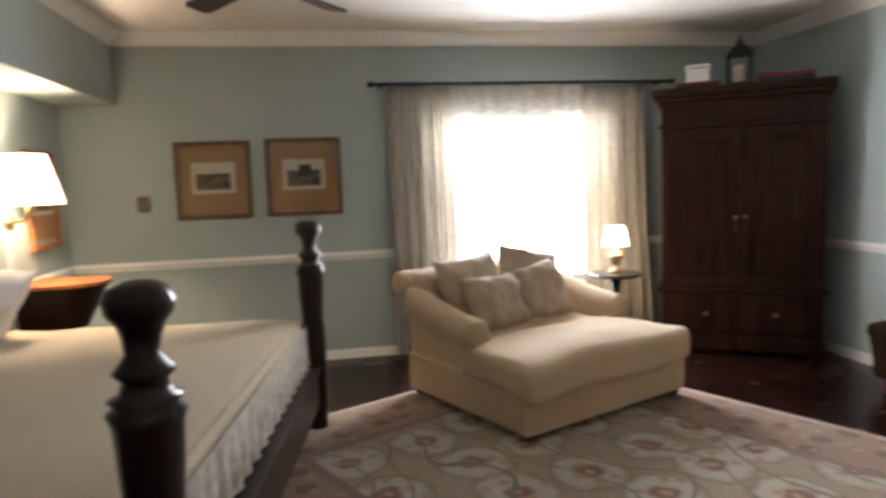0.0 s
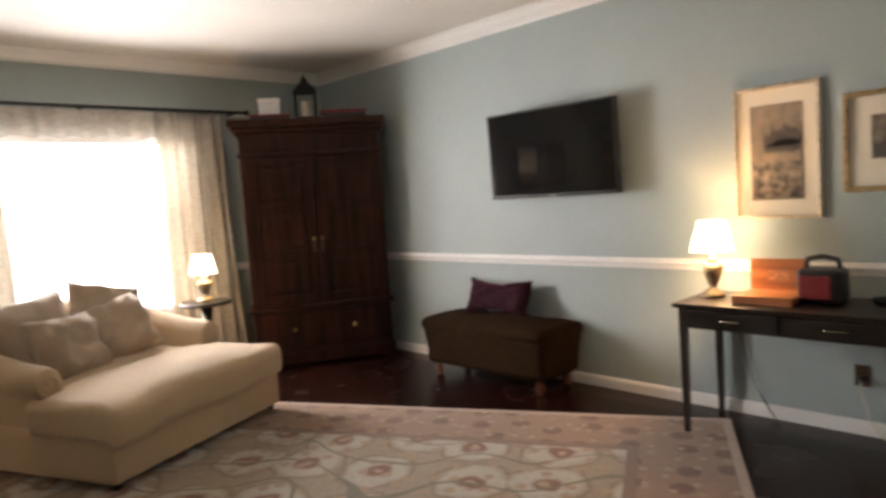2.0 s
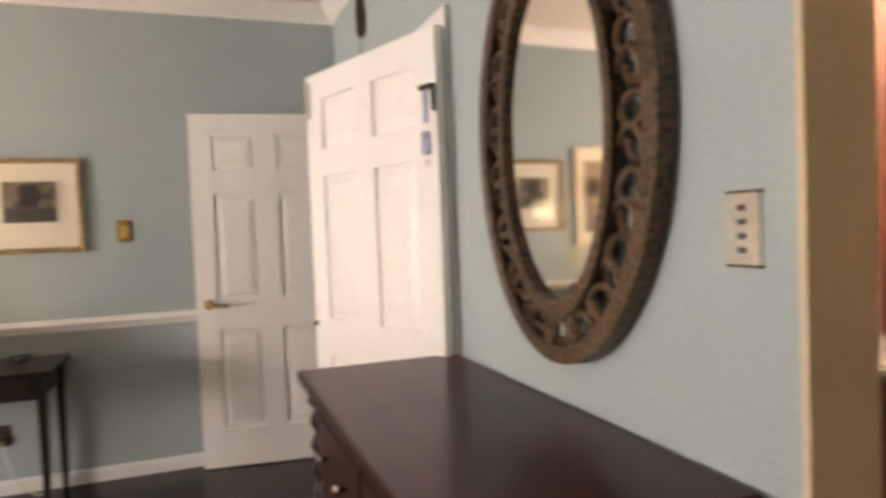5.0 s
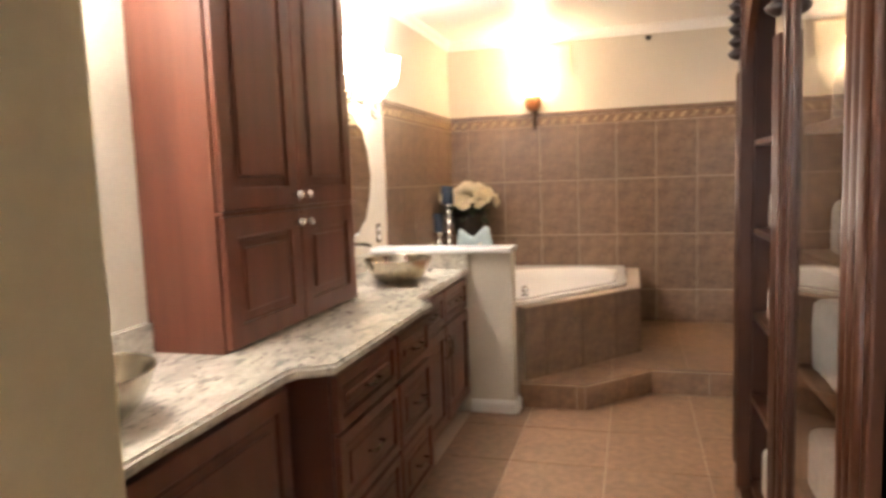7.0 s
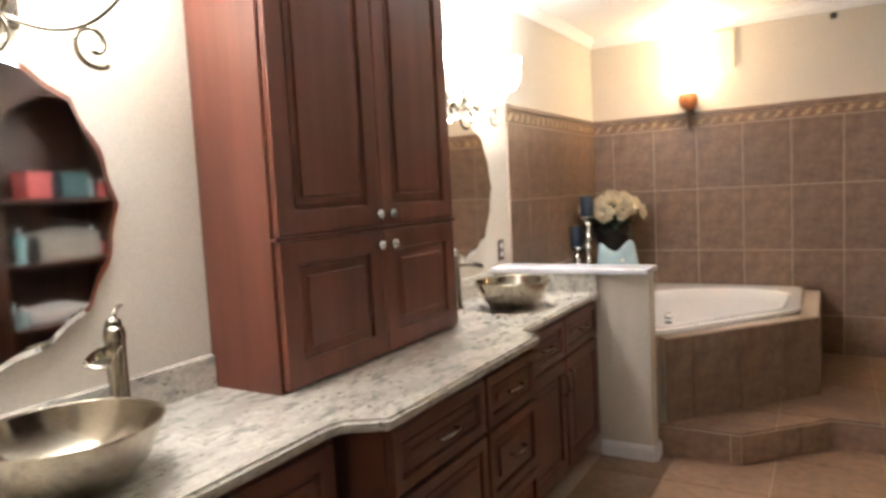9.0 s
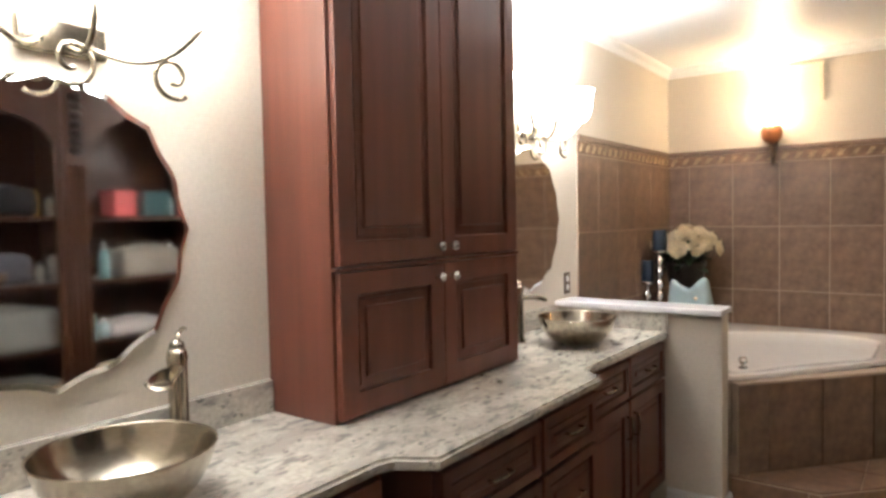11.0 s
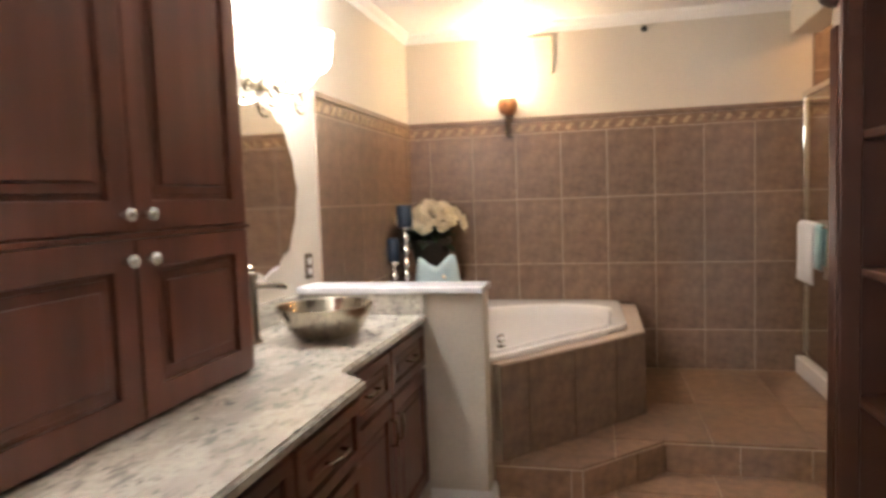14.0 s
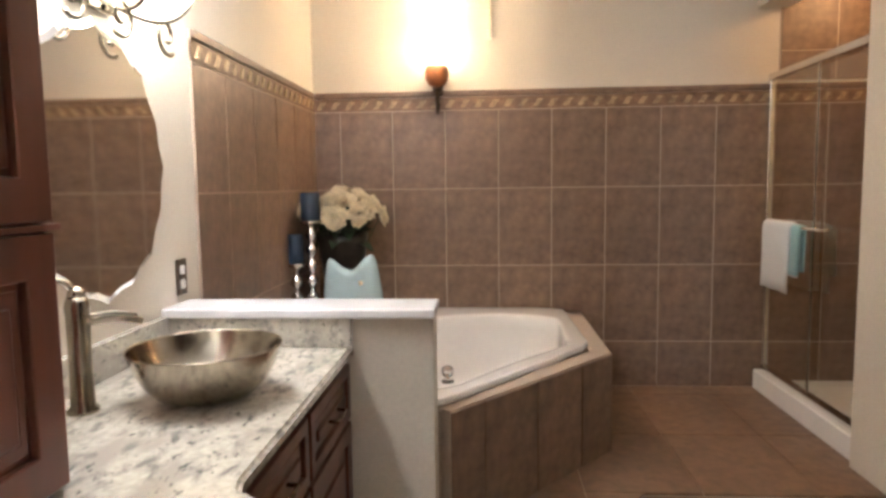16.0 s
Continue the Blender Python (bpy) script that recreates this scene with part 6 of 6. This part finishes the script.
b = bmesh.new()
bmesh.ops.create_uvsphere(b, u_segments=16, v_segments=10, radius=.028, matrix=Matrix.Translation((.72, .085, .94)))
cyl(b, (.72, .035, .94), (.72, .07, .94), .012)
part("door_knob", b, IRON, d3, "black round knob", True)

# ---- hutch ----
hu = thing("display_hutch", "tall carved walnut hutch with arched open shelves and a glass door", "hutch", Matrix.Translation((-.455, -3.80, 0)) @ Matrix.Rotation(radians(90), 4, 'Z'))
# local x runs along the front towards the doorway, local -y faces the vanity
HL, HD, HH = 1.57, .42, 2.24
BAYS = [(.07, .72), (.84, 1.40)]
part("side", boxes((0, .03, .0, HD, .08, HH - .1)), HUTCHW, hu)
part("side", boxes((HL - .03, HL, .0, HD, .08, HH - .1)), HUTCHW, hu)
part("back_panel", boxes((.03, HL - .03, HD - .015, HD - .001, .08, HH - .1)), HUTCHW, hu)
part("divider", boxes((.765, .795, .03, HD - .016, .08, HH - .1)), HUTCHW, hu)
part("base", boxes((-.02, HL + .02, -.02, HD, 0, .10), bevel=.008), HUTCHW, hu)
part("top", boxes((0, HL, 0, HD, HH - .1, HH - .07)), HUTCHW, hu)
part("cornice", boxes((-.02, HL + .02, -.03, HD, HH - .07, HH - .03), (-.05, HL + .05, -.06, HD, HH - .03, HH + .01), bevel=.012), HUTCHW, hu)
for x0, x1 in ((0, .07), (.72, .84), (1.40, HL)):
    p = part("post", boxes((x0, x1, -.025, .03, .10, HH - .1), bevel=.006), HUTCHW, hu)
    w = x1 - x0
    for k in range(3):
        fl2 = cyl(bmesh.new(), (x0 + w * (k + 1) / 4, -.026, .2), (x0 + w * (k + 1) / 4, -.026, 1.75), w * .085, n=8)
        part("reed", fl2, HUTCHW, p, "", True)
    for k in range(7):
        cv_ = lathe(bmesh.new(), [(.012, 0), (.03 - .001 * k, .012), (.036, .026), (.015, .044)], 10, Matrix.Translation(((x0 + x1) / 2, -.03, 1.80 + k * .045)))
        part("leaf_carving", cv_, POSTW, p, "carved dark leaf", True)
for x0, x1 in BAYS:
    bm = bmesh.new()
    n = 16
    cx, rr, zc = (x0 + x1) / 2, (x1 - x0) / 2, 1.72
    top = HH - .1
    pr_ = [(cx - rr * math.cos(math.pi * k / n), zc + rr * math.sin(math.pi * k / n) * .95) for k in range(n + 1)]
    A = [[bm.verts.new((x, y, z)) for x, z in pr_] for y in (-.01, .02)]
    B = [[bm.verts.new((x, y, top)) for x, z in pr_] for y in (-.01, .02)]
    for k in range(n):
        bm.faces.new((A[0][k], A[0][k + 1], B[0][k + 1], B[0][k]))
        bm.faces.new((A[1][k + 1], A[1][k], B[1][k], B[1][k + 1]))
        bm.faces.new((A[0][k + 1], A[0][k], A[1][k], A[1][k + 1]))
    part("arch", bm, HUTCHW, hu)
    for z in (.10, .46, .80, 1.13, 1.47):
        part("shelf", boxes((.031 if x0 < .1 else .796, .764 if x0 < .1 else HL - .031, .03, HD - .016, z, z + .022), bevel=.003), HUTCHW, hu)
gd = part("glass_door", boxes((.841, .88, -.012, .012, .12, 1.98), (1.36, 1.399, -.012, .012, .12, 1.98), (.88, 1.36, -.012, .012, .12, .18), bevel=.003), HUTCHW, hu)
g = part("pane", boxes((.88, 1.36, -.004, 0, .18, 1.98)), GLASS, gd)
g.visible_shadow = False


def on_shelf(x, y, z):
    return Matrix.Translation((-.455, -3.80, 0)) @ Matrix.Rotation(radians(90), 4, 'Z') @ Matrix.Translation((x, y, z))


def bundle(label, x, z, w, d, h, material, seed):
    t = part("folded_towel", soft_box(-w / 2, w / 2, -d / 2, d / 2, 0, h, min(.025, h * .3), seed=seed), material, None, "", True)
    t.matrix_world = on_shelf(x, .19, z + .024)
    return tagged(t, label, "towels", "linens in the hutch")


def carton(name, label, x, z, w, d, h, material, rz=0):
    t = thing(name, label, "box", on_shelf(x, .17, z + .0225) @ Matrix.Rotation(radians(rz), 4, 'Z'))
    part("body", boxes((-w / 2, w / 2, -d / 2, d / 2, 0, h * .78), bevel=.004), material, t)
    part("lid", boxes((-w / 2 - .003, w / 2 + .003, -d / 2 - .003, d / 2 + .003, h * .78, h), bevel=.004), material, t)
    return t


carton("yellow_box", "small yellow cardboard box on the low shelf", .36, .46, .16, .20, .14, YELLOW, 8)
carton("coral_box", "coral pink box on the upper shelf", .47, 1.47, .13, .14, .14, PINK, -5)
carton("teal_box", "dark teal box with pale stripes on the upper shelf", .27, 1.47, .15, .15, .14, mat("teal_card", (.05, .12, .13), .6), 4)
carton("black_case", "black toiletry case on the low shelf", .52, .46, .22, .18, .11, BLACKP, 0)
bundle("pale crumpled linens on the shelf", .34, 1.13, .34, .26, .15, PALEB, 41)
bundle("stack of grey and white towels behind glass", 1.08, .80, .44, .28, .20, PALEB, 43)
bundle("grey-white folded towels behind glass", 1.08, .46, .46, .28, .17, PALEB, 44)
bundle("grey-white towel heap on the bottom shelf behind glass", 1.10, .10, .46, .28, .22, PALEB, 45)
bundle("dark folded cloth behind glass", 1.06, 1.13, .22, .16, .14, GREYT, 46)
bundle("grey-white folded towels on the bottom shelf", .34, .10, .36, .28, .20, PALEB, 47)
bundle("dark cloth bundle on the top shelf behind glass", 1.05, 1.47, .25, .24, .13, BLACKP, 48)


def bottle(label, x, y, z, r, hh, material, cap):
    t = thing("toiletry_bottle", label, "bottle", on_shelf(x, y, z + .0225), group="toiletries in the hutch")
    part("body", lathe(bmesh.new(), [(r * .9, 0), (r, .006), (r, hh * .66), (r * .75, hh * .76), (r * .35, hh * .82)], 14), material, t, "", True)
    part("cap", lathe(bmesh.new(), [(r * .42, hh * .82), (r * .42, hh * .97), (r * .3, hh)], 12), cap, t, "", True)
    return t


rb = random.Random(9)
for z in (.46, .80, 1.13, 1.47):
    for x in (.10, .17, .60, .68):
        if z == 1.47 and .2 < x:
            continue
        bottle("small toiletry bottle among the hutch's clutter", x, rb.uniform(.08, .2), z, rb.uniform(.018, .03), rb.uniform(.10, .2), rb.choice((PALEB, TEALT, PINK, BLACKP, PALEBLUE)), rb.choice((WHITE, BLACKP, NICKEL)))
    for x in (.85, .92, 1.32):
        bottle("small toiletry bottle behind the hutch's glass", x, rb.uniform(.08, .16), z, rb.uniform(.018, .03), rb.uniform(.10, .18), rb.choice((PALEB, TEALT, YELLOW, PALEBLUE)), rb.choice((WHITE, BLACKP, NICKEL)))
bundle("grey folded cloth on the middle shelf", .40, .80, .34, .22, .07, GREYP, 52)
wb = thing("toiletry_basket", "woven basket of soaps behind glass", "basket", on_shelf(1.14, .12, 1.1525))
part("basket", lathe(bmesh.new(), [(.05, 0), (.075, .03), (.08, .07), (.072, .07), (.05, .01)], 18), WICKER, wb, "", True)

# ---- tiles ----
TW, TH, G = .311, .457, .0055


def tile_mesh(w, h, t=.008, c=.0015):
    """One tile lying in local x and z, proud towards -y, edges chamfered."""
    bm = bmesh.new()
    b = [bm.verts.new(p) for p in ((0, 0, 0), (w, 0, 0), (w, 0, h), (0, 0, h))]
    m_ = [bm.verts.new(p) for p in ((0, -t + c, 0), (w, -t + c, 0), (w, -t + c, h), (0, -t + c, h))]
    f = [bm.verts.new(p) for p in ((c, -t, c), (w - c, -t, c), (w - c, -t, h - c), (c, -t, h - c))]
    bm.faces.new(f)
    for A, B in ((b, m_), (m_, f)):
        for k in range(4):
            bm.faces.new((A[k], A[(k + 1) % 4], B[(k + 1) % 4], B[k]))
    bmesh.ops.recalc_face_normals(bm, faces=bm.faces)
    me = bpy.data.meshes.new("tile")
    bm.to_mesh(me)
    bm.free()
    return me


TILES = {}


def lay(parent, m, w, h, material):
    key = (round(w, 3), round(h, 3), material.name)
    if key not in TILES:
        TILES[key] = tile_mesh(*key[:2])
        TILES[key].materials.append(material)
    o = new("tile", TILES[key])
    o.parent = parent
    o.matrix_world = m
    return o


def tile_field(parent, m, length, z0, z1, first, top, material=None, skip=None):
    """Tiles on a wall face: local x along the wall, first joint at first, courses hung from the top joint."""
    xs = [0.0]
    x = first
    while x < length - .005:
        if x > .02:
            xs.append(x)
        x += TW
    xs.append(length)
    zs = [z1]
    z = top if top < z1 - .005 else top - TH
    while z > z0 + .005:
        zs.append(z)
        z -= TH
    zs.append(z0)
    for a, b in zip(xs, xs[1:]):
        for hi, lo in zip(zs, zs[1:]):
            if skip and skip((a + b) / 2, (lo + hi) / 2):
                continue
            if b - a > .02 and hi - lo > .02:
                lay(parent, m @ Matrix.Translation((a + G / 2, 0, lo + G / 2)), b - a - G, hi - lo - G, material or TILE)


def tiled_face(name, label, m, length, z0, z1, first, top, skip=None, border=True):
    t = thing(name, label, "tiles", kind="structure")
    bm = boxes((0, length, -.0095, -.0005, z0, z1 + (.115 if border else 0)))
    bmesh.ops.transform(bm, matrix=m, verts=bm.verts)
    part("grout_bed", bm, GROUT, t)
    tile_field(t, m @ Matrix.Translation((0, -.0035, 0)), length, z0, z1, first, top, skip=skip)
    if border:
        bm = boxes((0, length, -.012, -.004, z1 + .003, z1 + .075))
        bmesh.ops.transform(bm, matrix=m, verts=bm.verts)
        part("border_strip", bm, mat("listello_ground", (.21, .125, .07), .5, grain=.2, scale=30), t)
        bm = bmesh.new()
        box(bm, 0, length, -.020, -.004, z1 + .078, z1 + .113, bevel=.006)
        bmesh.ops.transform(bm, matrix=m, verts=bm.verts)
        part("border_cap", bm, TILE, t, "rounded brown cap tile")
        bm = bmesh.new()
        k = 0
        x = .02
        while x < length - .06:
            prs = [(x, z1 + .016), (x + .03, z1 + .016), (x + .062, z1 + .058), (x + .032, z1 + .062)]
            lo_ = [bm.verts.new((px, -.012, pz)) for px, pz in prs]
            hi_ = [bm.verts.new((px + .004 * (1 if px < x + .031 else -1), -.018, pz)) for px, pz in prs]
            bm.faces.new(hi_)
            for q in range(4):
                bm.faces.new((lo_[q], lo_[(q + 1) % 4], hi_[(q + 1) % 4], hi_[q]))
            x += .085
        bmesh.ops.recalc_face_normals(bm, faces=bm.faces)
        bmesh.ops.transform(bm, matrix=m, verts=bm.verts)
        part("border_leaves", bm, mat("listello_leaf", (.40, .285, .16), .5, grain=.25, scale=30), t, "tan rope-leaf relief")
    return t


ROWTOP = 1.80
# back wall, seen from the room: local x runs towards -x
MB = Matrix.Translation((VX - .001, BY, 0)) @ Matrix.Rotation(radians(180), 4, 'Z')
tiled_face("tiles_back", "brown cloudy ceramic tiles on the tub wall with a tan border", MB, VX + 2.09, STEP, ROWTOP, VX - .717 - 2 * TW, ROWTOP,
           skip=lambda x, z: z < .5 and VX - x > .0 and z < .40)
ML = Matrix.Translation((VX, -4.94, 0)) @ Matrix.Rotation(radians(-90), 4, 'Z')
tiled_face("tiles_side", "brown cloudy ceramic tiles beside the tub with a tan border", ML, 1.652, .62, ROWTOP, TW - .02, ROWTOP)
MS = Matrix.Translation((-2.10, BY + .012, 0)) @ Matrix.Rotation(radians(90), 4, 'Z')
tiled_face("tiles_shower", "brown tiles on the shower's end wall", MS, 1.03, .2, ROWTOP, TW, ROWTOP)
MU = Matrix.Translation((SWX - .13, BY, 0)) @ Matrix.Rotation(radians(180), 4, 'Z')
tiled_face("tiles_shower_upper", "upper brown tiles in the shower", MU, .93, 1.93, BCZ - .002, TW, BCZ, border=False)
MU2 = Matrix.Translation((-2.10, BY + .012, 0)) @ Matrix.Rotation(radians(90), 4, 'Z')
tiled_face("tiles_shower_upper", "upper brown tiles in the shower", MU2, 1.03, 1.93, BCZ - .002, TW, BCZ, border=False)
# tub apron and deck edge
apl = math.hypot(.675, .785)
FLIP = Matrix.Translation((.60, -4.815, 0)) @ Matrix.Rotation(math.atan2(-.785, -.675), 4, 'Z')
tile_field(tub, FLIP, apl, STEP, .604, TW * .55, STEP + TH)
tile_field(tub, Matrix.Translation((-.075, -5.60, 0)) @ Matrix.Rotation(radians(-90), 4, 'Z'), .985, STEP, .604, TW, STEP + TH)


def clip_poly(poly, x0, x1, y0, y1):
    def cut(p, keep, meet):
        out = []
        for a, b in zip(p, p[1:] + p[:1]):
            if keep(a):
                out.append(a)
            if keep(a) != keep(b):
                out.append(meet(a, b))
        return out
    for ax, val, sgn in ((0, x0, 1), (0, x1, -1), (1, y0, 1), (1, y1, -1)):
        poly = cut(poly, lambda p: sgn * (p[ax] - val) >= -1e-9, lambda a, b: tuple(a[i] + (b[i] - a[i]) * (val - a[ax]) / (b[ax] - a[ax]) for i in (0, 1)))
        if len(poly) < 3:
            return []
    return poly


def floor_tiles(parent, poly, z, x_first, y_first, sx, sy, material, t=.009):
    xs0, xs1 = min(p[0] for p in poly), max(p[0] for p in poly)
    ys0, ys1 = min(p[1] for p in poly), max(p[1] for p in poly)
    x = x_first - sx * math.ceil((x_first - xs0) / sx)
    while x < xs1:
        y = y_first - sy * math.ceil((y_first - ys0) / sy)
        while y < ys1:
            q = clip_poly(poly, x + G / 2, x + sx - G / 2, y + G / 2, y + sy - G / 2)
            if len(q) >= 3:
                q = [p for k, p in enumerate(q) if math.dist(p, q[k - 1]) > 1e-4]
                if len(q) >= 3:
                    part("tile", prism(bmesh.new(), q, z - t, z), material, parent)
            y += sy
        x += sx


floor_tiles(stp, [(.63, -4.80), (.24, -4.80), (-.137, -5.186), (SWX + .002, -5.186), (SWX + .002, -5.472), (-1.08, -5.472), (-1.08, BY + .014), (-.08, BY + .014), (-.08, -5.605), (.595, -4.82)], STEP + .001, -.36, -5.19, .457, .62, FLOORT)
for (ax, ay), (bx, by) in zip(STEPP[:3], STEPP[1:4]):
    ln = math.hypot(bx - ax, by - ay)
    tile_field(stp, Matrix.Translation((ax, ay, 0)) @ Matrix.Rotation(math.atan2(by - ay, bx - ax), 4, 'Z'), ln, 0.002, STEP - .010, TW * 1.1, STEP, FLOORT)
floor_tiles(fl, [(VX - .6, -1.15), (VX - .6, -4.68), (.632, -4.80), (.24, -4.80), (-.137, -5.186), (SWX, -5.186), (SWX, -1.15)], 0.0, -.36, -4.95, .457, .457, FLOORT)
